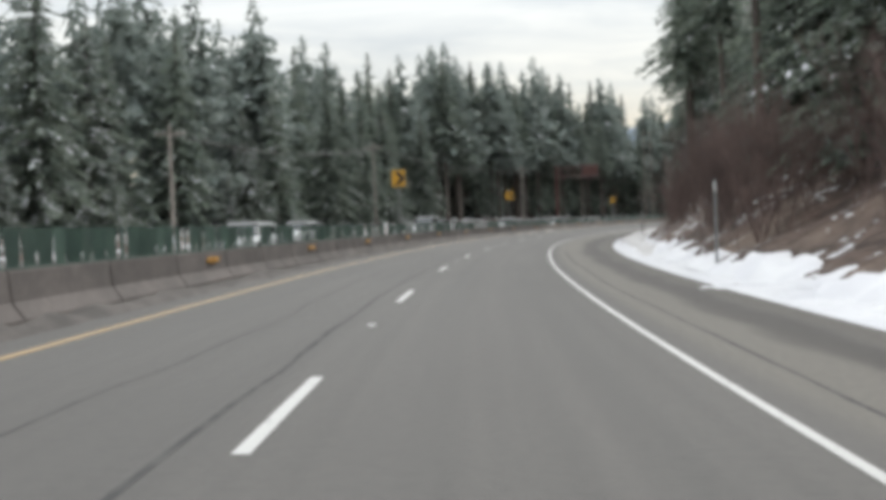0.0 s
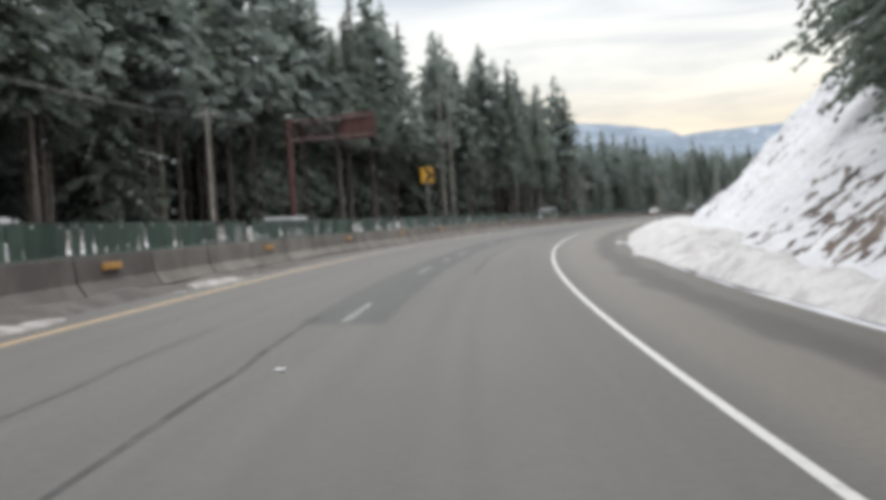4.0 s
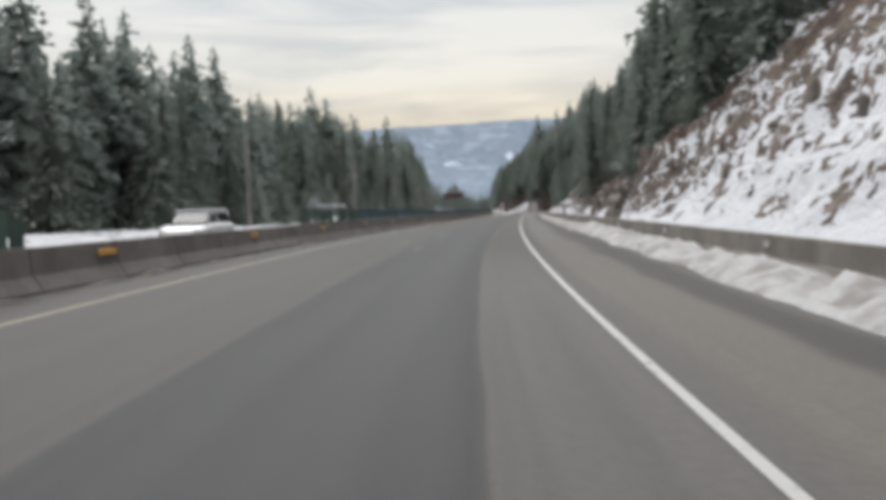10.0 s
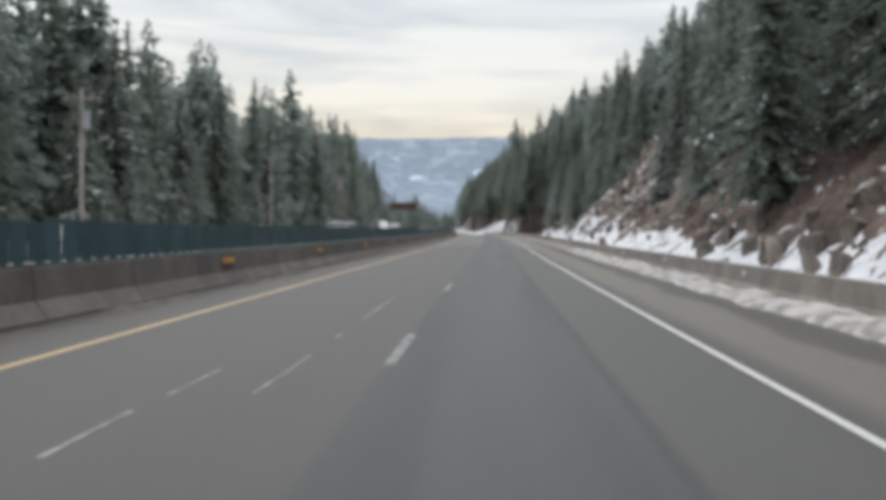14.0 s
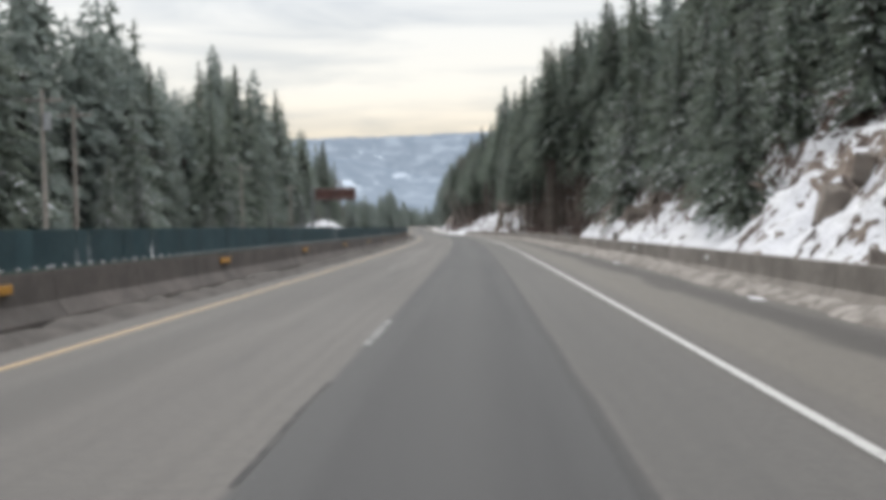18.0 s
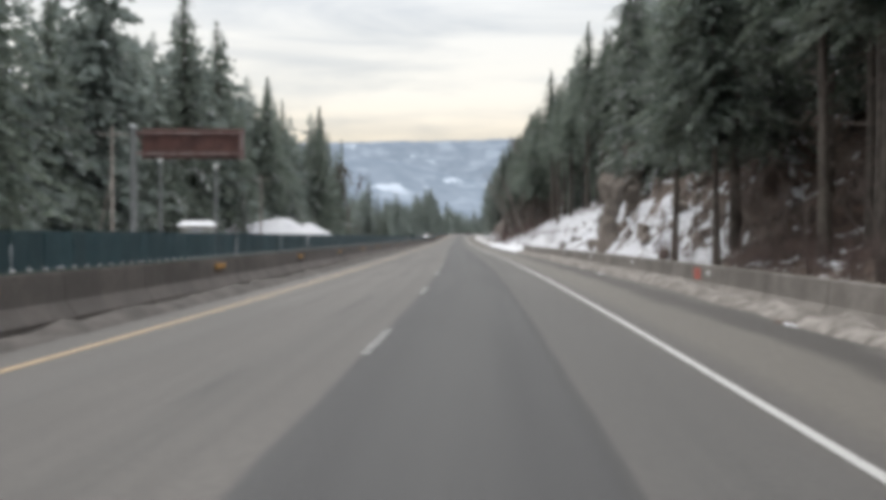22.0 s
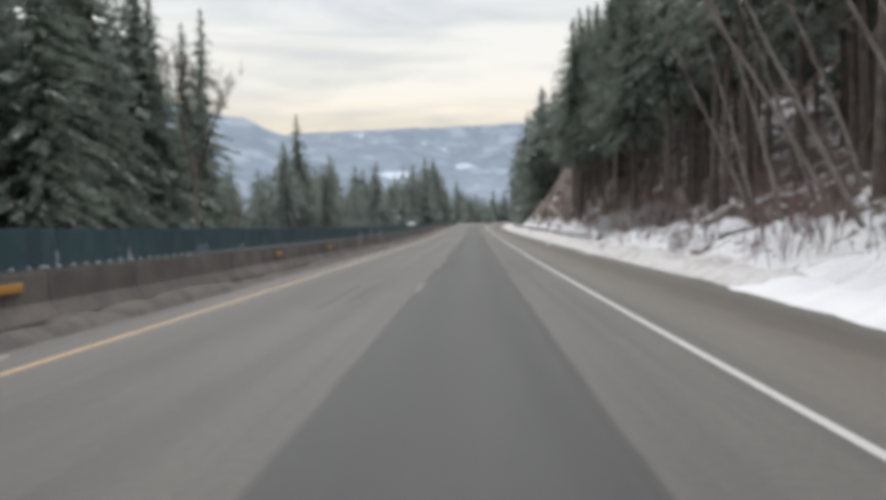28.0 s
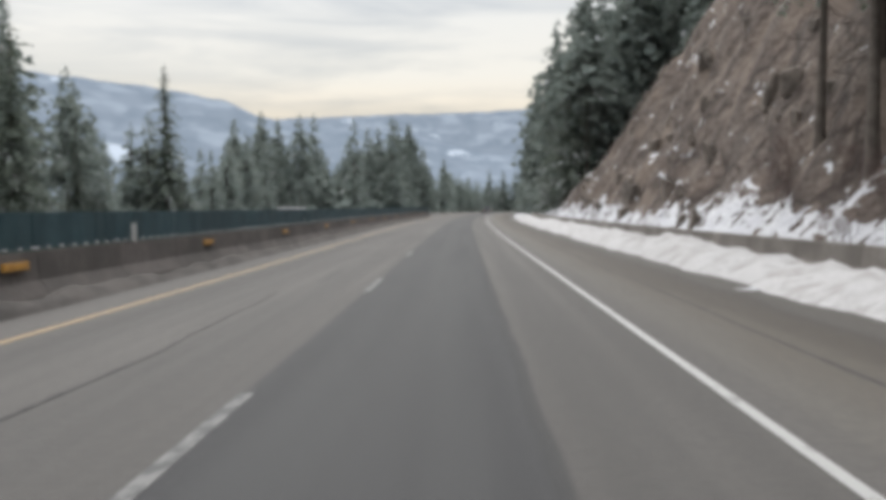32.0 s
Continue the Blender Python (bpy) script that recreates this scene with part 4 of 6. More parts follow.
def conifer(rs, H, base, R, levels, per, nodes, snowy, wide=0.24, spray=(0.25, 0.40, 0.18), heart=4):
    """Points of a conifer's sprigs (n, 4, 3) and of the snow on some of them."""
    quads, snow = [], []
    Z = np.array([0, 0, 1.0])
    gap = H * (1 - base) / levels
    for i in range(levels):
        u0 = i / levels
        n = per if u0 < 0.75 else max(3, per - 2)
        off = rs.uniform(0, 6.28)
        for b in range(n):
            if rs.uniform() < 0.07:
                continue
            u = min(max(u0 + rs.uniform(-0.7, 0.7) / levels, 0), 0.985)
            z0 = H * (base + (1 - base) * u)
            env = (1 - u) ** 0.84 * (0.6 + 0.4 * min(u / 0.12, 1))
            az = off + 6.283 * b / n + rs.normal(0, 0.3)
            Lb = R * env * rs.uniform(0.62, 1.18) + 0.08
            out = np.array([math.cos(az), math.sin(az), 0])
            tan = np.array([-math.sin(az), math.cos(az), 0])
            t = (np.arange(nodes) + 0.55) / nodes
            droop = rs.uniform(0.35, 0.75) * (0.5 + 0.7 * (1 - u))
            pts = out * (Lb * t)[:, None] + Z * (z0 + 0.2 * Lb * t - droop * Lb * t ** 1.6)[:, None]
            for sgn in (-1, 1):
                ang = rs.uniform(0.35, 1.0, nodes)
                ax = out * np.cos(ang)[:, None] + tan * (sgn * np.sin(ang))[:, None]
                ax = ax + Z * rs.uniform(-1.1, -0.05, nodes)[:, None]
                ax /= np.linalg.norm(ax, axis=1)[:, None]
                ln = (spray[0] * Lb + (spray[1] * gap + spray[2]) * (0.35 + 0.65 * (1 - u))) * (1.2 - 0.5 * t) * rs.uniform(0.7, 1.3, nodes)
                tilt = rs.normal(0, 0.9, nodes)
                side = np.cross(ax, Z)
                side /= np.linalg.norm(side, axis=1)[:, None] + 1e-6
                up = np.cross(side, ax)
                turned = side * np.cos(tilt)[:, None] + up * np.sin(tilt)[:, None]
                quads.append(kite_arrays(pts, ax, turned, ln[:, None], (wide * ln)[:, None]))
                if snowy and rs.uniform() < snowy:
                    keep = rs.uniform(size=nodes) < 0.45
                    snow.append(kite_arrays(pts + 0.08 * Z, ax, side, 0.85 * ln[:, None], (0.21 * ln)[:, None])[keep])
            tip = out + Z * rs.uniform(-0.6, 0.1)
            tip /= np.linalg.norm(tip)
            quads.append(kite_arrays(pts[-1:], tip[None], tan[None], np.array([[spray[0] * Lb + 0.1]]), np.array([[0.3 * spray[0] * Lb + 0.05]])))
        # sprays close round the stem close the crown's heart
        w = R * (1 - u0) * 0.32 + 0.06
        az = rs.uniform(0, 6.283, heart)
        o = np.stack([np.cos(az), np.sin(az), 0 * az], -1)
        sd = np.stack([-np.sin(az), np.cos(az), 0 * az], -1)
        ax = -Z + o * rs.uniform(0.1, 0.7, (heart, 1)) + sd * rs.uniform(-0.3, 0.3, (heart, 1))
        ax /= np.linalg.norm(ax, axis=1)[:, None]
        c0 = o * w * rs.uniform(0.1, 1.1, (heart, 1)) + Z * (H * (base + (1 - base) * u0) + gap * rs.uniform(0.0, 1.2, (heart, 1)))
        k = (2.0 / heart) ** 0.5
        quads.append(kite_arrays(c0, ax, sd, gap * 2.4 * k * rs.uniform(0.7, 1.2, (heart, 1)), w * k * rs.uniform(0.6, 1.0, (heart, 1))))
    quads.append(kite_arrays(np.array([[0, 0, H * 0.955]]), Z[None], np.array([[1.0, 0, 0]]), np.array([[H * 0.05]]), np.array([[0.10]])))
    q = np.concatenate(quads)
    sn = np.concatenate(snow) if snow else np.zeros((0, 4, 3))
    return q, sn


def quads_mesh(name, q, material):
    n = len(q)
    return mesh_of(name, q.reshape(-1, 3).tolist(), np.arange(4 * n).reshape(n, 4).tolist(), material)


def trunk_mesh(rs, H, r, seg=7, lean=0.3):
    zs = np.linspace(0, 1, 7)
    off = np.cumsum(rs.normal(0, lean * 0.12, (7, 2)), 0)
    V, F = [], []
    for j, u in enumerate(zs):
        rr = r * (1.35 if j == 0 else 1) * (1 - 0.9 * u) + 0.015
        for k in range(seg):
            a = 6.283 * k / seg
            V.append((off[j, 0] * u + rr * math.cos(a), off[j, 1] * u + rr * math.sin(a), H * u * 0.985 - (0.6 if j == 0 else 0)))
    for j in range(6):
        F += [(j * seg + k, j * seg + (k + 1) % seg, (j + 1) * seg + (k + 1) % seg, (j + 1) * seg + k) for k in range(seg)]
    return mesh_of("trunk", V, F, BARK, smooth=True)


def snags(rs, H, base, n=26):
    """Dead stubs on the bare part of a tall trunk."""
    q = []
    for _ in range(n):
        z = H * rs.uniform(0.12, base + 0.1)
        az = rs.uniform(0, 6.283)
        ln = rs.uniform(0.6, 2.2)
        ax = np.array([math.cos(az), math.sin(az), rs.uniform(-0.35, 0.1)])
        q.append(kite_arrays(np.array([[0, 0, z]]), ax[None], np.array([[0, 0, 1.0]]), np.array([[ln]]), np.array([[0.035]])))
        q.append(kite_arrays(np.array([[0, 0, z]]) + ax * ln * 0.5, (ax + rs.normal(0, 0.5, 3))[None], np.array([[0, 0, 1.0]]), np.array([[ln * 0.5]]), np.array([[0.03]])))
    return np.concatenate(q)


def make_conifer(seed, H, base, R, levels, per, nodes, snowy, label, r=0.28, name="fir"):
    rs = np.random.RandomState(seed)
    top = tagged(empty(name), label, name, "roadside " + name + "s")
    q, sn = conifer(rs, H, base, R, levels, per + 2, 3 * nodes - 2, snowy, 0.235, (0.105, 0.20, 0.115), 10)
    obj("trunk", trunk_mesh(rs, H, r), top)
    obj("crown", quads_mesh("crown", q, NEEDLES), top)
    if base > 0.2:
        tagged(obj("dead_wood", quads_mesh("dead_wood", snags(rs, H, base), TWIG), top), "dry bare lower branches", kind="stuff")
    if len(sn):
        tagged(obj("snow", quads_mesh("snow", sn, SNOW), top), "snow caught on the boughs", kind="stuff")
    return top


def bare_tree_mesh(rs, H, spread, depth=5, r=0.13, stems=1):
    """Limbs of a leafless tree: the main stems first, then all that grows from them."""
    out = ([], []), ([], [])

    def limb(a, b, r0, r1, V, F):
        ax = (b - a).normalized()
        s1 = ax.orthogonal().normalized()
        s2 = ax.cross(s1)
        i = len(V)
        for p, rr in ((a, r0), (b, r1)):
            for k in range(4):
                V.append(tuple(p + (s1 * math.cos(k * 1.5708) + s2 * math.sin(k * 1.5708)) * rr))
        for k in range(4):
            F.append((i + k, i + (k + 1) % 4, i + 4 + (k + 1) % 4, i + 4 + k))

    def grow(a, ax, ln, rr, lev):
        b = a + ax * ln
        limb(a, b, rr, rr * 0.62, *out[0 if lev == depth else 1])
        if lev == 0:
            return
        for _ in range(3):
            t = rs.uniform(0.45, 1.0)
            v = Vector(rs.normal(0, 1, 3))
            v.z = abs(v.z) * 0.8 + 0.25
            nx = (ax * 1.1 + v.normalized() * spread).normalized()
            grow(a + ax * ln * t, nx, ln * rs.uniform(0.5, 0.75), max(rr * 0.5, 0.0006 * H), lev - 1)

    for _ in range(stems):
        v = Vector((rs.normal(0, 0.25), rs.normal(0, 0.25), 1)) if stems > 1 else Vector((0, 0, 1))
        o = Vector((rs.normal(0, 0.5), rs.normal(0, 0.5), -0.3)) if stems > 1 else Vector((0, 0, -0.4))
        grow(o, v.normalized(), H * 0.40, r, depth)
    return out


def make_bare(seed, H, label, material, name="bare_tree", cat="tree", group="bare trees", spread=0.75, depth=5, stems=1, r=0.14):
    rs = np.random.RandomState(seed)
    main, rest = bare_tree_mesh(rs, H, spread, depth, r, stems)
    top = tagged(empty(name), label, cat, group)
    stem = obj("trunk" if stems == 1 else "stem", mesh_of("stem", main[0], main[1], material), top)
    if stems > 1:
        tagged(stem, kind="stuff")
    tagged(obj("twig_crown", mesh_of("twig_crown", rest[0], rest[1], material), top), kind="stuff")
    return top


def leaning_alders():
    """Pale bare stems that lean out over the bank."""
    rs = np.random.RandomState(77)
    for i, (s, d) in enumerate(((781, 13.0), (783.5, 14.6), (785, 12.4), (787, 15.5), (789, 13.2), (791, 14.8), (793, 12.6), (796, 15.0), (799, 13.5), (803, 14.5), (777, 14.0))):
        top = tagged(empty("leaning_alder"), "pale bare alder stem leaning out over the snowy bank", "tree", "leaning alders")
        H = rs.uniform(9, 14)
        lean, bend = rs.uniform(0.1, 0.5), rs.uniform(-0.25, 0.35)
        bm = bmesh.new()
        pts = [Vector((-lean * H * u - bend * H * u * u, 0.12 * H * u * rs.uniform(0.6, 1), H * u - 0.3)) for u in np.linspace(0, 1, 7)]
        rings = [[bm.verts.new(p + Vector((math.cos(k * 1.0472), math.sin(k * 1.0472), 0)) * 0.11 * (1 - 0.14 * j)) for k in range(6)] for j, p in enumerate(pts)]
        for a, b in zip(rings, rings[1:]):
            for k in range(6):
                bm.faces.new((a[k], a[(k + 1) % 6], b[(k + 1) % 6], b[k]))
        part("stem", bm, PALE_BARK, top)
        bm = bmesh.new()
        for _ in range(14):
            u = rs.uniform(0.4, 1)
            p = pts[min(int(u * 6), 6)]
            q = p + Vector((rs.normal(-0.3, 0.8), rs.normal(0, 0.9), rs.uniform(0.3, 2.0)))
            rod(bm, p, q, 0.025, 0.008, 4)
            rod(bm, q, q + Vector((rs.normal(0, 0.6), rs.normal(0, 0.6), rs.uniform(0.2, 0.9))), 0.012, 0.005, 4)
        part("twig_crown", bm, TWIG, top)
        top.matrix_basis = stand(s, d, float(height(s, d)))


def forests():
    rnd = random.Random(11)
    full = [make_conifer(1, 25, 0.03, 6.6, 27, 8, 6, 0.48, "dark green fir with snow caught on its boughs"),
            make_conifer(2, 28, 0.05, 6.7, 29, 8, 6, 0.14, "tall dark green fir in the roadside forest"),
            make_conifer(3, 21, 0.02, 6.0, 25, 8, 6, 0.75, "snow-flecked young fir at the forest edge"),
            make_conifer(4, 26, 0.05, 5.6, 29, 7, 6, 0.12, "slender dark hemlock in the roadside forest", name="hemlock")]
    tall = [make_conifer(5, 30, 0.44, 5.6, 22, 8, 6, 0.07, "tall pine with a long bare trunk", 0.32, "pine"),
            make_conifer(6, 33, 0.50, 5.4, 21, 8, 6, 0.07, "tall pine with bare lower trunk and dry stubs", 0.36, "pine"),
            make_conifer(7, 27, 0.38, 5.4, 22, 8, 6, 0.09, "dark pine with a bare lower trunk", 0.28, "pine")]
    bare = [make_bare(21, 15, "leafless pale grey roadside tree", TWIG), make_bare(22, 12, "leafless thin-limbed roadside tree", TWIG, spread=0.9),
            make_bare(23, 31, "tall leafless cottonwood overtopping the firs", TWIG, spread=0.6, depth=6, r=0.30)]
    brush = [make_bare(31, 3.4, "tangle of leafless reddish brush", RED_TWIG, "brush", "shrub", "roadside brush", 0.8, 4, 9, 0.018),
             make_bare(32, 5.2, "tall leafless reddish-brown brush", RED_TWIG, "brush", "shrub", "roadside brush", 0.7, 4, 10, 0.022),
             make_bare(33, 1.5, "low dry weeds poking from the snow", TWIG, "weed_clump", "weeds", "roadside weeds", 0.9, 3, 8, 0.010),
             make_bare(34, 2.3, "grey bramble tangle laden with snow", FROST_TWIG, "bramble", "shrub", "snowy brambles", 1.1, 4, 10, 0.022)]
    protos = full + tall + bare + brush
    used = {id(p): False for p in protos}

    def put(p, s, d, scale=1.0, tilt=1.5):
        h = float(height(s, d)) - 0.15
        q = at(s, d, h)
        m = pose(*q, rnd.uniform(-tilt, tilt), rnd.uniform(-tilt, tilt), rnd.uniform(0, 360)) @ Matrix.Scale(scale, 4)
        if not used[id(p)]:
            used[id(p)] = True
            p.matrix_basis = m
            return p
        return copy_thing(p, m)

    # left forest edge
    s = 30.0
    while s < 945:
        if s < 165:
            put(rnd.choice(full), s, rnd.uniform(-34, -28.5), rnd.uniform(0.72, 0.95))
            s += rnd.uniform(5.5, 8.0)
        elif s < 320:
            put(rnd.choice(tall), s, rnd.uniform(-37, -29), rnd.uniform(0.78, 0.95))
            s += rnd.uniform(4.2, 6.4)
        elif s < 450:
            put(rnd.choice(full), s, rnd.uniform(-36, -28.5), rnd.uniform(0.45, 0.70))
            s += rnd.uniform(4.6, 6.6)
        elif s < 690:
            put(rnd.choice(full), s, rnd.uniform(-36, -29.5) if s < 625 else rnd.uniform(-42, -37), rnd.uniform(0.65, 0.88) if s < 600 else rnd.uniform(0.85, 1.05))
            s += rnd.uniform(6.5, 9.0)
        elif s < 905:
            put(rnd.choice(full), s, rnd.uniform(-42, -36), rnd.uniform(0.72, 0.98) if s < 775 else rnd.uniform(0.85, 1.12))
            s += rnd.uniform(6.5, 9.0)
        else:
            put(rnd.choice(full), s, rnd.uniform(-38, -26), rnd.uniform(0.35, 0.60))
            s += rnd.uniform(8, 12)
    # young firs with snow under the tall edge
    for s in (38, 46, 58, 66, 80, 95, 374, 382, 391, 398, 407, 416, 446, 462, 478, 497, 520, 535, 552, 566, 582, 604, 622, 745, 758, 768, 782, 792, 806):
        put(full[2], s, rnd.uniform(-28, -24.5) if s < 700 else rnd.uniform(-33, -27), rnd.uniform(0.28, 0.50))
    # right slope's front rows
    s = 44.0
    while s < 905:
        top = float(right_at(s, 1) + right_at(s, 3) / right_at(s, 2))
        if s < 150:
            put(rnd.choice(tall + full[1:2] + full[3:]), s, rnd.uniform(13.5, 24), rnd.uniform(0.75, 1.0))
            s += rnd.uniform(4.5, 6.5)
        elif s < 250:
            s = 250.0
        elif s < 345:
            put(rnd.choice(full), s, top + rnd.uniform(0, 6), rnd.uniform(0.6, 0.9))
            s += rnd.uniform(7.0, 10.0)
        elif s < 582:
            put(rnd.choice(full), s, top + (rnd.uniform(3, 6) if 514 < s < 528 else rnd.uniform(-2.0, 3) if s > 528 else rnd.uniform(1.5, 6) if s < 368 else rnd.uniform(0.5, 5)), rnd.uniform(0.45, 0.8))
            s += rnd.uniform(4.0, 6.0)
        elif s < 643:
            put(rnd.choice(tall), s, rnd.uniform(11.5, 25), rnd.uniform(0.7, 0.95))
            s += rnd.uniform(1.2, 2.0)
        elif s < 770:
            put(rnd.choice(full), s, top + (rnd.uniform(0.3, 4) if s < 690 else rnd.uniform(2, 12)), rnd.uniform(0.5, 0.8))
            if s > 690:
                put(rnd.choice(tall), s + 2, top + rnd.uniform(0, 5), rnd.uniform(0.75, 0.95))
            s += rnd.uniform(4.0, 6.0)
        else:
            put(rnd.choice(tall), s, rnd.uniform(14.5, 28), rnd.uniform(0.75, 1.0))
            s += rnd.uniform(2.2, 3.4)
    # a second row up the hill
    for s0, s1, step in ((46, 150, 6.0), (255, 582, 7.0), (645, 770, 7.0)):
        for s in np.arange(s0, s1, step):
            top = float(right_at(s, 1) + right_at(s, 3) / right_at(s, 2))
            put(rnd.choice(full), s + rnd.uniform(-2, 2), top + rnd.uniform(5, 10), rnd.uniform(0.6, 0.95))
    # firs that close the inside of the bend
    for i, (s, d, k) in enumerate(((122, 17.5, 0.9), (128, 16.0, 0.8), (133, 18.5, 0.95), (138, 16.5, 0.85), (143, 18.0, 0.9), (147, 16.5, 0.8), (151, 19.0, 0.9), (156, 17.5, 0.85), (160, 19.5, 0.9))):
        put(full[i % 4], s, d, k)
    # young firs rooted low on the cut
    for s, k in ((531, 0.45), (537, 0.45), (545, 0.5), (553, 0.5), (448, 0.4), (466, 0.45)):
        put(full[int(s) % 4], s, float(right_at(s, 1)) + rnd.uniform(2.5, 6), k)
    # the forest's edge far ahead, where the road bends
    for s in np.arange(1008, 1112, 6.0):
        put(full[int(s) % 4], s, rnd.uniform(13.5, 19), rnd.uniform(0.7, 1.1))
    # dry bare saplings tangled among the trunks
    for s in np.arange(584, 642, 2.4):
        put(bare[int(s) % 2], s, rnd.uniform(12.0, 18), rnd.uniform(0.55, 0.9), 10)
    for s in np.arange(776, 904, 4.2):
        put(bare[int(s) % 2], s, rnd.uniform(15.0, 23), rnd.uniform(0.55, 0.9), 10)
    for s in np.arange(776, 880, 1.2):
        put(brush[0], s, rnd.uniform(13.8, 20), rnd.uniform(0.6, 1.0), 10)
    for s in np.arange(828, 853, 0.9):
        put(brush[3], s, rnd.uniform(12.6, 16.5), rnd.uniform(0.7, 1.1), 10)
    for s in np.arange(584, 643, 2.0):
        put(brush[0], s, rnd.uniform(11.0, 17), rnd.uniform(0.5, 0.9), 10)
    # tall trunks that stand before the cliff
    for s, d in ((884, 17), (887, 20.5), (890, 16.2), (892.5, 19), (895, 16.8), (897, 21), (899, 18), (902, 16.5), (903, 20), (906, 18.5), (881, 21), (893, 23), (900, 24), (908, 16.8)):
        put(tall[int(s) % 3], s, d, rnd.uniform(0.75, 1.0))
    for s in np.arange(876, 914, 2.0):
        put(brush[0], s, rnd.uniform(13.5, 17.5), rnd.uniform(0.5, 0.9), 8)
    # single trees that overtop the woods: place and height
    for s, d, h in ((763, -37, 23.5), (774, -37, 22), (782, -37, 25), (802, -37, 31), (850, -37, 37), (868, -37, 37), (597, -37, 28), (659, -37, 33), (728, -37, 37), (387, -37, 20.5), (394, -36, 20.8), (399, -36, 20),
                    (403, -36, 18), (425, -36, 22.5), (430, -37, 21), (357, -37, 21), (361, -37, 21), (463, -36, 25), (835, -34, 32), (848, -36, 33), (880, -35, 30), (817, -42, 35), (853, -37, 34), (752, -38, 34), (756, -38, 24), (779, -36, 31), (788, -37, 31), (842, -36, 36), (870, -36, 33), (884, -35, 33), (649, -34, 31), (663, -34, 31), (618, -34, 25), (457, -34, 24),
                    (473, -35, 21), (514, -34, 23), (418, -34, 19), (372, -42, 24), (416, -48, 26), (452, -35, 23), (308, -34, 28), (323, -35, 27), (149, -34, 27), (157, -35, 26),
                    (186, -34, 28), (211, -36, 32), (221, -36, 34), (233, -37, 34), (127, -34, 24), (931, -30, 25), (970, -31, 19.5), (240, -36, 33), (255, -36, 33.5), (267, -36, 34), (276, -35, 28.5), (921, -24, 14), (424, 15, 19)):
        p = full[1] if int(s) % 2 else full[3]
        put(p, s, d, 1.08 * h / (28 if p is full[1] else 26))
    put(bare[2], 667, 25, 0.95), put(bare[2], 852, 20, 1.28), put(bare[2], 865, -30, 1.0), put(bare[1], 775, 15, 0.8), put(bare[1], 889, -31, 1.2), put(bare[0], 880, -28, 0.9)
    leaning_alders()
    # brush
    for s in np.arange(35, 136, 1.1):
        put(brush[1] if rnd.random() < 0.6 else brush[0], s, rnd.uniform(11.0, 18) if s < 95 else rnd.uniform(11.8, 17), rnd.uniform(0.7, 1.3) if s < 95 else rnd.uniform(0.5, 0.95), 6)
    for s in np.arange(330, 480, 6.0):
        put(brush[0], s, rnd.uniform(13, 19), rnd.uniform(0.5, 0.9), 8)
    for s in np.arange(700, 880, 1.3):
        put(brush[2] if rnd.random() < 0.8 or s > 825 else brush[0], s, rnd.uniform(8.8, 15), rnd.uniform(0.4, 1.1), 8)
    for s in np.arange(856, 864, 0.7):
        put(brush[2], s, rnd.uniform(9.8, 11.6), rnd.uniform(0.9, 1.3), 6)
    for s in np.arange(770, 803, 1.3):
        put(brush[0] if rnd.random() < 0.5 else brush[2], s, rnd.uniform(8.8, 12.5), rnd.uniform(0.5, 0.9), 8)
    for s in np.arange(262, 335, 4.0):
        put(brush[1], s, float(right_at(s, 1) + right_at(s, 3) / right_at(s, 2)) + rnd.uniform(-3, 1), rnd.uniform(0.5, 0.8), 8)
    for s in np.arange(212, 330, 9.0):
        put(brush[2], s, rnd.uniform(12, 18), rnd.uniform(0.7, 1.2), 8)


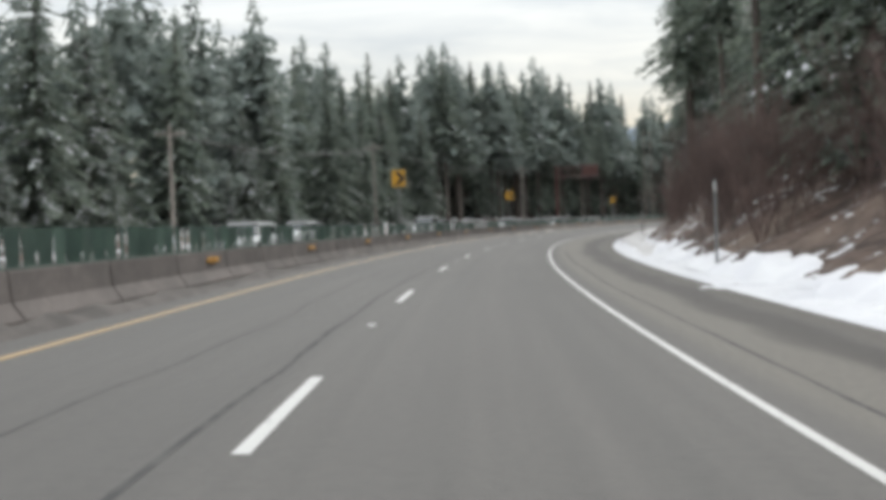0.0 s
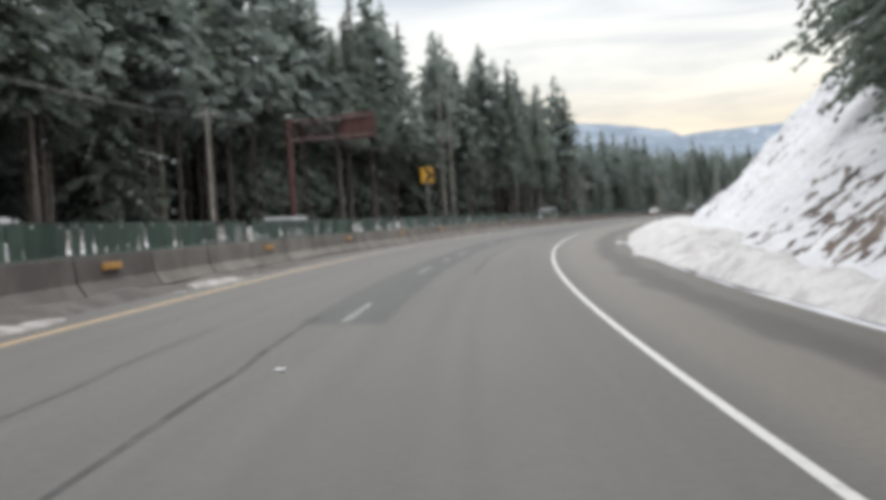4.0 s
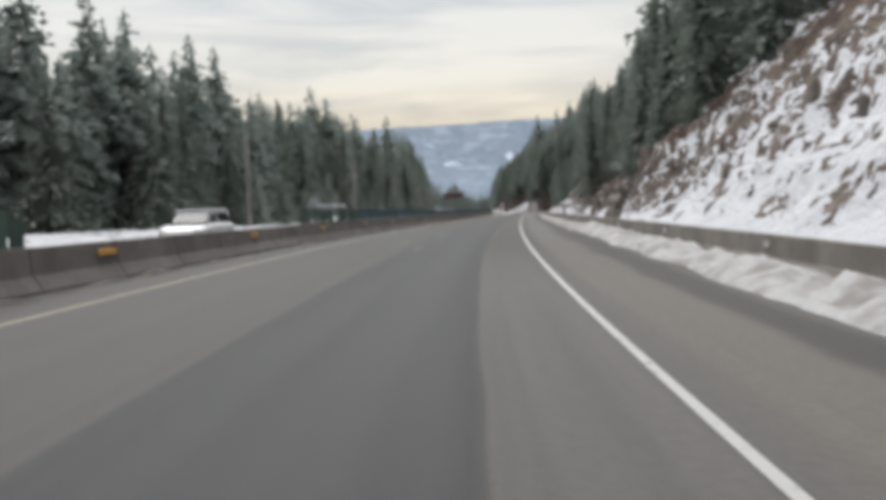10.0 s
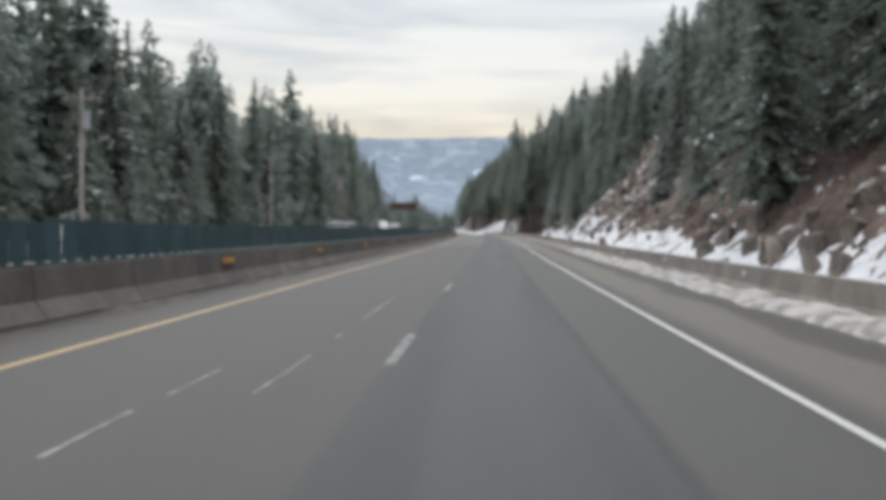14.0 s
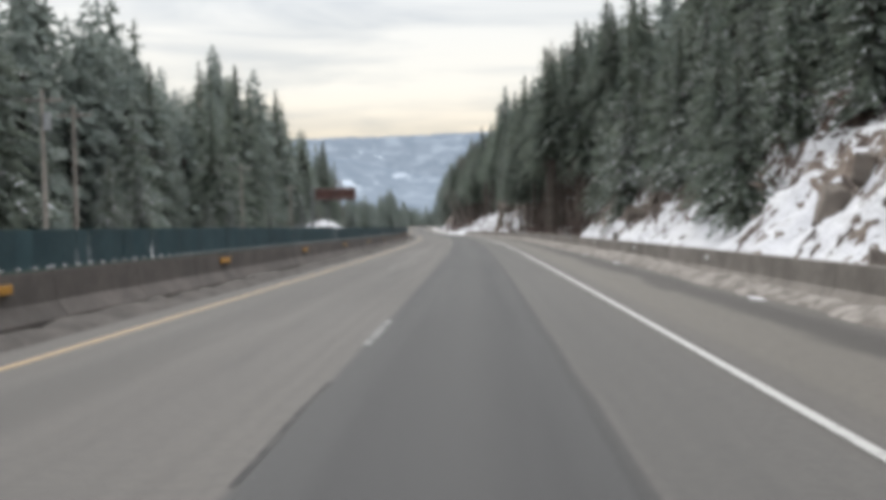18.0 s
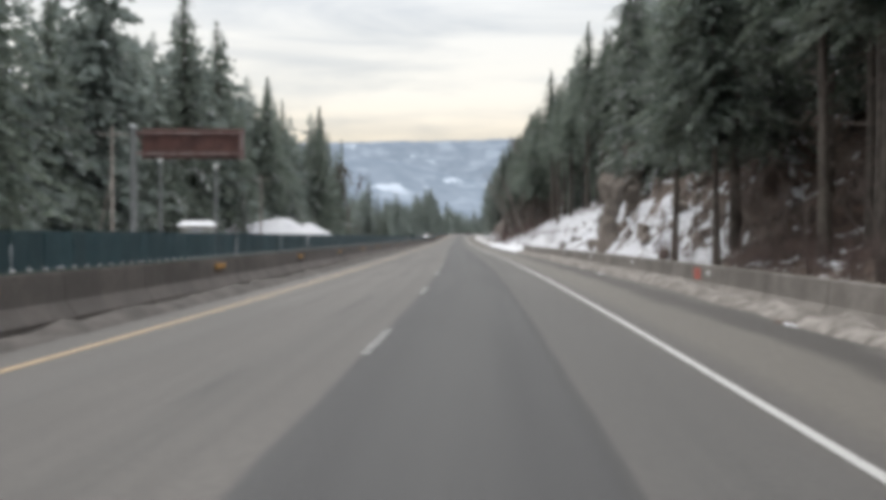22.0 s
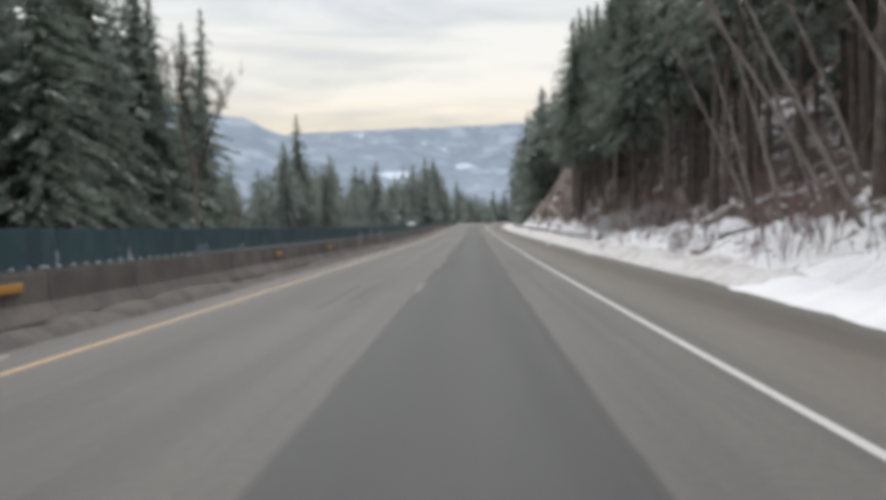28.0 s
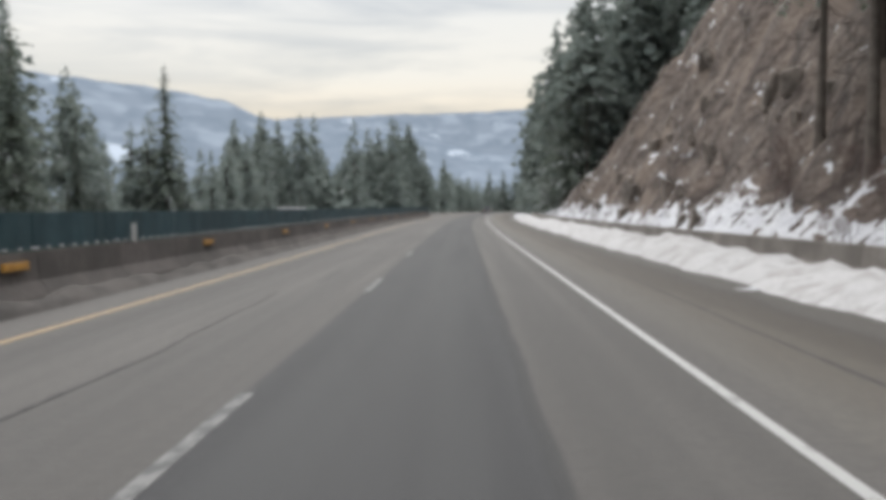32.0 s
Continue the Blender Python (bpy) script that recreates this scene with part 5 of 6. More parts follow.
def far_forest():
    """The woods behind the front rows, joined."""
    rs = np.random.RandomState(5)
    kinds = []
    for k in range(6):
        H = 20 + 2.2 * k
        q, sn = conifer(rs, H, 0.05 if k < 4 else 0.40, 6.6, 15, 7, 3, 0.08, 0.40)
        kinds.append((q, sn))
    spots = []
    # left woods
    for _ in range(900):
        s = rs.uniform(20, 1280)
        back = rs.uniform(0, 1) ** 1.6
        if s < 165:
            spots.append((s, -33 - 24 * back, rs.uniform(0.72, 0.98)))
        elif s < 320:
            spots.append((s, -33 - 24 * back, rs.uniform(0.85, 1.12)))
        elif s < 450:
            spots.append((s, -33 - 28 * back, rs.uniform(0.50, 0.76)))
            spots.append((s + 4, -34 - 20 * back, rs.uniform(0.48, 0.72)))
        elif s < 640:
            spots.append((s, -34 - 26 * back, rs.uniform(0.65, 0.95)))
        elif s < 905:
            spots.append((s, -38 - 26 * back, rs.uniform(0.85, 1.2)))
        else:
            spots.append((s, -29 - 60 * back, rs.uniform(0.35, 0.70)))
    # right hill
    for _ in range(800):
        s = rs.uniform(30, 1250)
        if 915 < s < 1000:
            continue
        top = float(right_at(s, 1) + right_at(s, 3) / right_at(s, 2))
        spots.append((s, top + 8.5 + rs.uniform(0, 1) ** 1.7 * 46, rs.uniform(0.6, 1.0)))
    # woods behind the bare-footed pines
    for _ in range(60):
        spots.append((rs.uniform(150, 335), -rs.uniform(44, 60), rs.uniform(0.8, 1.1)))
    # steep woods past the cliff
    for _ in range(170):
        s = rs.uniform(1002, 1220)
        spots.append((s, (11.5 if s > 1050 else 14.5) + 34 * rs.uniform(0, 1) ** 1.4, rs.uniform(0.7, 1.05)))
    # woods across the valley, ahead
    for _ in range(170):
        spots.append((rs.uniform(1060, 1290), -rs.uniform(18, 110), rs.uniform(0.6, 1.0)))
    s, d, sc = (np.array(v) for v in zip(*spots))
    P = at(s, d, height(s, d) - 0.2)
    # woods on the valley floor past the road's end
    far = np.array([(rs.uniform(1305, 1460), rs.uniform(-130, 90), rs.uniform(0.9, 1.2)) for _ in range(240)])
    Pf = at(far[:, 0], far[:, 1])
    Pf[:, 2] = -14.2
    s, d, sc, P = np.concatenate([s, far[:, 0]]), np.concatenate([d, far[:, 1]]), np.concatenate([sc, far[:, 2]]), np.concatenate([P, Pf])
    out, outs = [], []
    for i in range(len(s)):
        bare_foot = (-43 < d[i] < 0 and 165 < s[i] < 320) or (0 < d[i] < 24 and 582 < s[i] < 643) or (0 < d[i] < 40 and 770 < s[i] < 905)
        q, sn = kinds[4 + rs.randint(2) if bare_foot else rs.randint(6)]
        a = rs.uniform(0, 6.283)
        c, w = math.cos(a), math.sin(a)
        M = np.array([[c, -w, 0], [w, c, 0], [0, 0, 1]]) * sc[i]
        out.append(q @ M.T + P[i])
        if len(sn):
            outs.append(sn @ M.T + P[i])
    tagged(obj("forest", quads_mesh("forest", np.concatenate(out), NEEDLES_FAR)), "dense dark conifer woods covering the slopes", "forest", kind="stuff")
    tagged(obj("forest_snow", quads_mesh("forest_snow", np.concatenate(outs), SNOW)), "snow caught in the conifer woods", "snow", kind="stuff")
    # trunks of the woods
    V, F = [], []
    for i in range(len(s)):
        k = len(V)
        r = 0.24 * sc[i]
        for z in (-0.5, 16 * sc[i]):
            for j in range(5):
                V.append((P[i][0] + r * math.cos(j * 1.2566), P[i][1] + r * math.sin(j * 1.2566), P[i][2] + z))
        F += [(k + j, k + (j + 1) % 5, k + 5 + (j + 1) % 5, k + 5 + j) for j in range(5)]
    tagged(obj("forest_trunks", mesh_of("forest_trunks", V, F, BARK)), "brown trunks standing in the conifer woods", "forest", kind="stuff")


# ---- signs, poles and gantries ----
def chevron_sign(s, d=-5.5):
    top = tagged(empty("chevron_sign"), "yellow curve sign with a black chevron pointing along the bend", "road sign", "chevron signs")
    part("post", boxed(-0.045, -0.035, 0.0, 0.045, 0.035, 3.2, 0.008), STEEL, top)
    panel = part("panel", boxed(-0.40, -0.065, 2.88, 0.40, -0.045, 3.86, 0.01), SIGN_YELLOW, top)
    bm = bmesh.new()
    for a, b in (((-0.24, 3.78), (0.09, 3.37)), ((0.09, 3.37), (-0.24, 2.96))):
        v = [bm.verts.new((x, -0.070, z)) for x, z in ((a[0], a[1]), (a[0] + 0.30, a[1]), (b[0] + 0.30, b[1]), (b[0], b[1]))]
        bm.faces.new(v)
    ex = bmesh.ops.extrude_face_region(bm, geom=list(bm.faces))
    bmesh.ops.translate(bm, verts=[v for v in ex["geom"] if isinstance(v, bmesh.types.BMVert)], vec=(0, -0.003, 0))
    part("chevron", bm, SIGN_BLACK, panel)
    part("bracket", boxed(-0.14, -0.09, -0.02, 0.14, 0.09, 0.05, 0.006), STEEL, top)
    for x in (-0.24, 0.10):
        part("reflector", boxed(x, -0.10, 0.02, x + 0.14, -0.085, 0.22, 0.004), MARKER_WHITE, top)
    top.matrix_basis = stand(s, d, 0.80, 4)


def utility_pole(s, d, H, arm=True, transformer=False, lean=0.0, brace=False):
    top = tagged(empty("utility_pole"), "grey wooden utility pole" + (" with a transformer can" if transformer else " with a crossarm" if arm else "") + " at the forest edge", "utility pole", "utility poles")
    part("shaft", rodded((0, 0, -0.6), (0, 0, H), 0.17, 0.11, 9), WOOD_POLE, top)
    if arm:
        a = part("crossarm", boxed(-1.25, 0.1, H - 0.75, 1.25, 0.22, H - 0.61, 0.01), WOOD_POLE, top)
        for x in (-1.15, -0.55, 0.55, 1.15):
            part("insulator", rodded((x, 0.16, H - 0.62), (x, 0.16, H - 0.42), 0.05, 0.03, 6), MARKER_WHITE, a)
    if transformer:
        part("transformer", rodded((0.36, -0.1, H - 2.6), (0.36, -0.1, H - 1.5), 0.26, 0.26, 10), ALU, top, "pale grey steel can")
    if brace:
        part("brace", rodded((-1.4, 0, -0.3), (-0.1, 0, H * 0.55), 0.07, 0.05, 6), WOOD_POLE, top)
    h = float(height(s, d))
    top.matrix_basis = stand(s, d, h) @ pose(0, 0, 0, 0, lean, 0)
    return at(s, d, h + H - 0.7)


def wires(points):
    """Sagging wires between neighbouring poles."""
    V, F = [], []
    n = 0
    for a, b in zip(points, points[1:]):
        a, b = np.array(a), np.array(b)
        if np.linalg.norm(b - a) > 150:
            continue
        for off in (-0.9, 0.0, 0.9):
            for i in range(12):
                k = len(V)
                for u in (i / 12, (i + 1) / 12):
                    p = a + (b - a) * u + np.array([off * 0.7, off * 0.7, -4 * 1.2 * u * (1 - u)])
                    V += [tuple(p + np.array([0, 0, 0.018])), tuple(p - np.array([0, 0, 0.018])), tuple(p + np.array([0.02, 0.02, 0]))]
                F += [(k, k + 1, k + 4, k + 3), (k + 1, k + 2, k + 5, k + 4), (k + 2, k, k + 3, k + 5)]
    tagged(obj("power_lines", mesh_of("power_lines", V, F, SIGN_BLACK)), "thin dark power lines sagging between the poles", "power line", kind="stuff")


def gantry(s, d, reach, top_h, drop, truss, label):
    """A cantilever sign bridge of rusty steel over the opposite lanes."""
    top = tagged(empty("sign_gantry"), label, "sign gantry", "rusty sign gantries")
    z1, z0 = top_h, top_h - drop
    part("post", rodded((0, 0, -0.5), (0, 0, z1 + 0.45), 0.30, 0.24, 12), RUST if truss else STEEL, top)
    part("cap", rodded((0, 0, z1 + 0.45), (0, 0, z1 + 0.62), 0.26, 0.10, 10), ALU, top)
    for z in (z1, z0):
        part("chord", boxed(0, -0.10, z - 0.10, reach, 0.10, z + 0.10, 0.015), RUST_EDGE, top)
    n = 6 if truss else 5
    for i in range(n):
        x0, x1 = reach * (0.04 + 0.6 * i / n), reach * (0.04 + 0.6 * (i + 0.8) / n)
        part("strut", rodded((x0, 0, z1), (x1, 0, z0), 0.06, 0.06, 6), RUST, top)
    x0 = reach * 0.62 if truss else 0.6
    pan = part("sign_panel", boxed(x0, 0.12, z0 - 0.35, reach + 0.2, 0.2, z1 + 0.35, 0.02), RUST, top, "back of the sign panel")
    for k in range(5):
        x = x0 + (reach - x0) * (k + 0.5) / 5
        part("stiffener", boxed(x - 0.04, 0.02, z0 - 0.3, x + 0.04, 0.12, z1 + 0.3, 0.005), RUST, pan)
    if not truss:
        part("end_frame", boxed(reach - 0.1, -0.15, z0 - 0.4, reach + 0.2, 0.1, z1 + 0.2, 0.02), RUST_EDGE, top)
    top.matrix_basis = stand(s, d, float(height(s, d)))


def light_post(s, d, H):
    top = tagged(empty("light_post"), "grey steel post with a small white lamp head near the shed", "lamp post", "white-capped posts")
    part("pole", rodded((0, 0, -0.4), (0, 0, H - 0.3), 0.17, 0.13, 10), STEEL, top)
    part("lamp_head", boxed(-0.2, -0.2, H - 0.32, 0.2, 0.2, H + 0.05, 0.05), MARKER_WHITE, top, "white lamp head")
    part("base_plate", boxed(-0.3, -0.3, -0.1, 0.3, 0.3, 0.06, 0.02), STEEL, top)
    top.matrix_basis = stand(s, d, float(height(s, d)))


def roadside_posts():
    base = tagged(empty("delineator_post"), "thin grey delineator post standing in the snow", "delineator", "delineator posts")
    part("post", boxed(-0.05, -0.012, -0.4, 0.05, 0.012, 1.75, 0.004), STEEL, base)
    part("reflector", boxed(-0.04, -0.02, 1.5, 0.04, -0.012, 1.68, 0.003), MARKER_WHITE, base)
    spots = [(50, 9.4, 1.7), (110.4, 9.3, 1.5), (190.6, 9.4, 0.95), (878, 9.3, 0.75)]
    for i, (s, d, k) in enumerate(spots):
        if i == 0:
            base.matrix_basis = stand(s, d, float(height(s, d)))
            base.scale = (1, 1, k)
        else:
            copy_thing(base, stand(s, d, float(height(s, d)))).scale = (1, 1, k)


def small_roadside_things():
    first = None
    # added white plates stand in for snow seen through gaps in the screen
    for s, h in ((341.2, 0.92), (556.8, 0.95), (592.0, 0.95), (712.5, 1.05), (813.3, 0.92), (818.2, 0.92), (824.7, 0.92), (887.3, 0.92)):
        m = toward(s, -5.36, s + 2, -5.36, h)
        if first is None:
            first = tagged(empty("screen_reflector"), "white plate standing in for a bright gap at the glare screen's foot", "reflector", "white screen reflectors")
            part("plate", boxed(0, -0.15, -0.12, 0.015, 0.15, 0.26, 0.004), MARKER_WHITE, first)
            part("clip", boxed(-0.05, -0.03, -0.04, 0.0, 0.03, 0.04, 0.004), STEEL, first)
            first.matrix_basis = m
        else:
            copy_thing(first, m)
    top = tagged(empty("bare_post"), "tall thin timber post without a sign", "post")
    part("shaft", rodded((0, 0, -0.5), (0, 0, 5.3), 0.09, 0.07, 8), WOOD_POLE, top)
    part("cap", rodded((0, 0, 5.3), (0, 0, 5.36), 0.08, 0.05, 8), STEEL, top)
    top.matrix_basis = stand(267.8, -20, float(height(267.8, -20)))
    top = tagged(empty("dead_snag"), "pale dead trunk leaning over the snowy bank", "dead tree")
    part("trunk", rodded((0, 0, -0.4), (-0.6, 3.4, 7.4), 0.13, 0.05, 8), PALE_BARK, top)
    for u, a in ((0.45, 0.9), (0.6, -0.8), (0.75, 0.6), (0.85, -0.5)):
        p = Vector((-0.6 * u, 3.4 * u, -0.4 + 7.8 * u))
        part("branch_stub", rodded(p, p + Vector((a, 0.3, 0.45)), 0.03, 0.012, 5), PALE_BARK, top)
    top.matrix_basis = stand(117.3, 12.0, float(height(117.3, 12.0)))


def diamond_sign(s, d, h):
    top = tagged(empty("warning_sign"), "bare aluminium back of a diamond sign facing the opposite lanes", "road sign")
    part("post", boxed(-0.05, -0.05, -0.4, 0.05, 0.05, h + 0.3, 0.01), WOOD_POLE, top)
    bm = boxed(-0.46, 0.055, -0.46, 0.46, 0.075, 0.46, 0.01)
    bmesh.ops.transform(bm, matrix=pose(0, 0, h, 0, 45, 0), verts=list(bm.verts))
    part("panel", bm, ALU, top)
    top.matrix_basis = stand(s, d, float(height(s, d)))


def shed(s, d):
    top = tagged(empty("equipment_shed"), "small pale roadside cabinet shed with a snow-covered roof", "shed")
    part("wall", boxed(-1.3, -1.1, -0.4, 1.3, 1.1, 1.95, 0.03), two_tone("pale_shed_boards", (0.36, 0.36, 0.33), (0.27, 0.27, 0.25), 2, 0.8), top)
    bm = bmesh.new()
    v = [bm.verts.new(p) for p in ((-1.6, -1.4, 1.95), (1.6, -1.4, 1.95), (1.6, 1.4, 1.95), (-1.6, 1.4, 1.95), (-1.2, 0, 2.4), (1.2, 0, 2.4))]
    for f in ((0, 1, 5, 4), (2, 3, 4, 5), (1, 2, 5), (3, 0, 4), (3, 2, 1, 0)):
        bm.faces.new([v[i] for i in f])
    part("roof", bm, SNOW, top, "snow-covered low roof")
    part("door", boxed(-0.5, -1.13, -0.2, 0.4, -1.10, 1.75, 0.01), ALU, top)
    top.matrix_basis = stand(s, d, float(height(s, d)), 8)


# ---- vehicles ----
def loft(sections, ys):
    bm = bmesh.new()
    rings = [[bm.verts.new((x, y, z)) for x, z in sec] for sec, y in zip(sections, ys)]
    n = len(rings[0])
    for a, b in zip(rings, rings[1:]):
        for i in range(n):
            bm.faces.new((a[i], b[i], b[(i + 1) % n], a[(i + 1) % n]))
    bm.faces.new(rings[0])
    bm.faces.new(rings[-1][::-1])
    bmesh.ops.recalc_face_normals(bm, faces=bm.faces)
    return bm


def section(w, z0, z1, k=0.92):
    return [(-w, z0 + 0.1), (-w * 0.95, z0), (w * 0.95, z0), (w, z0 + 0.1), (w, z1 - 0.12), (w * k, z1), (-w * k, z1), (-w, z1 - 0.12)]


def vehicle(name, label, paint, tall, s, d, turn):
    top = tagged(empty(name), label, "car", "vehicles on the highway")
    zr = 1.82 if tall else 1.48
    zb = 1.10 if tall else 0.95
    L = 2.45 if tall else 2.3
    ys = [-L, -L + 0.12, -L * 0.55, L * 0.35, L * 0.8, L - 0.1, L]
    body = part("body", loft([section(w, 0.32, z) for w, z in ((0.80, 0.7), (0.88, zb - 0.05), (0.92, zb), (0.92, zb), (0.90, zb - 0.12), (0.86, zb - 0.22), (0.74, 0.62))], ys), paint, top)
    back = -L + (0.12 if tall else 0.45)
    cab = part("cabin", loft([section(w, zb - 0.06, z, 0.86) for w, z in ((0.82, zb + 0.05), (0.76, zr - 0.04), (0.76, zr), (0.74, zr - 0.03), (0.80, zb + 0.03))],
                             [back, back + 0.35, 0.0, L * 0.18, L * 0.5]), CAR_GLASS, top, "dark tinted glass")
    part("roof", loft([section(w, zr - 0.05, z, 0.9) for w, z in ((0.74, zr), (0.77, zr + 0.03), (0.77, zr + 0.03), (0.72, zr))], [back + 0.3, back + 0.5, 0.0, L * 0.2]), paint, top)
    for x in (-0.80, 0.80):
        for y in (back + 0.06, -0.15):
            part("pillar", boxed(x * 0.93 - 0.03, y - 0.05, zb - 0.02, x * 0.93 + 0.03, y + 0.05, zr, 0.01), paint, cab)
        part("tail_lamp", boxed(x * 0.86 - 0.12, -L - 0.02, zb - 0.32, x * 0.86 + 0.12, -L + 0.08, zb - 0.12, 0.02), TAIL_RED, top)
        part("headlamp", boxed(x * 0.82 - 0.14, L - 0.16, 0.60, x * 0.82 + 0.14, L - 0.02, 0.74, 0.02), MARKER_WHITE, top)
        for y in (-L * 0.62, L * 0.62):
            w = part("wheel", rodded((x * 1.0, y, 0.33), (x * 1.16, y, 0.33), 0.33, 0.33, 18), RUBBER, top)
            part("rim", rodded((x * 1.15, y, 0.33), (x * 1.18, y, 0.33), 0.20, 0.18, 12), ALU, w)
    part("number_plate", boxed(-0.2, -L - 0.015, 0.52, 0.2, -L + 0.05, 0.64, 0.004), MARKER_WHITE, top)
    part("bumper", boxed(-0.84, -L - 0.05, 0.34, 0.84, -L + 0.1, 0.54, 0.04), RUBBER, top)
    top.matrix_basis = stand(s, d, 0.0, turn)


def vehicles():
    for s, d, tall, paint in ((57, -9.6, False, CAR_WHITE), (77, -13, False, CAR_WHITE), (101, -9.6, True, CAR_WHITE), (118, -13, False, CAR_GREY), (135, -9.6, False, CAR_WHITE), (161, -9.6, False, CAR_WHITE),
                              (243, -10, True, CAR_WHITE), (307, -9.6, False, CAR_WHITE), (335, -9.6, True, CAR_WHITE), (373, -9.8, False, CAR_WHITE), (384, -13, True, CAR_WHITE), (399, -9.8, False, CAR_GREY),
                              (442, -9.8, True, CAR_WHITE), (931, -10, False, CAR_WHITE)):
        vehicle("suv" if tall else "car", ("white" if paint == CAR_WHITE else "grey") + (" tall estate car" if tall else " saloon car") + " in the opposite lanes beyond the glare screen", paint, tall, s, d, 180)
    vehicle("car", "small dark car far ahead in the same lane", CAR_GREY, False, 1062, 1.8, 0)


# ---- rocks ----
def rock_mesh(seed, flat=1.0):
    rs = np.random.RandomState(seed)
    bm = bmesh.new()
    bmesh.ops.create_icosphere(bm, subdivisions=3, radius=1.0)
    sides = [Vector(v) for v in ((1, 0, 0), (-1, 0, 0), (0, 1, 0), (0, -1, 0), (0, 0, 1), (0, 0, -1))]
    planes = [((n + Vector(rs.normal(0, 0.16, 3))).normalized(), rs.uniform(0.42, 0.68)) for n in sides + sides]
    planes += [(Vector(rs.normal(0, 1, 3)).normalized(), rs.uniform(0.62, 0.9)) for _ in range(9)]
    for v in bm.verts:
        for n, c in planes:
            o = v.co.dot(n) - c
            if o > 0:
                v.co -= n * o * 0.95
        for f, a in ((1.9, 0.10), (4.7, 0.08), (10.0, 0.05)):
            v.co += Vector(noise.noise_vector(v.co * f + Vector((seed, 0, 0)))) * a
        v.co.z *= flat
    me = bpy.data.meshes.new("rock")
    bm.to_mesh(me)
    bm.free()
    me.materials.append(ROCK)
    return me


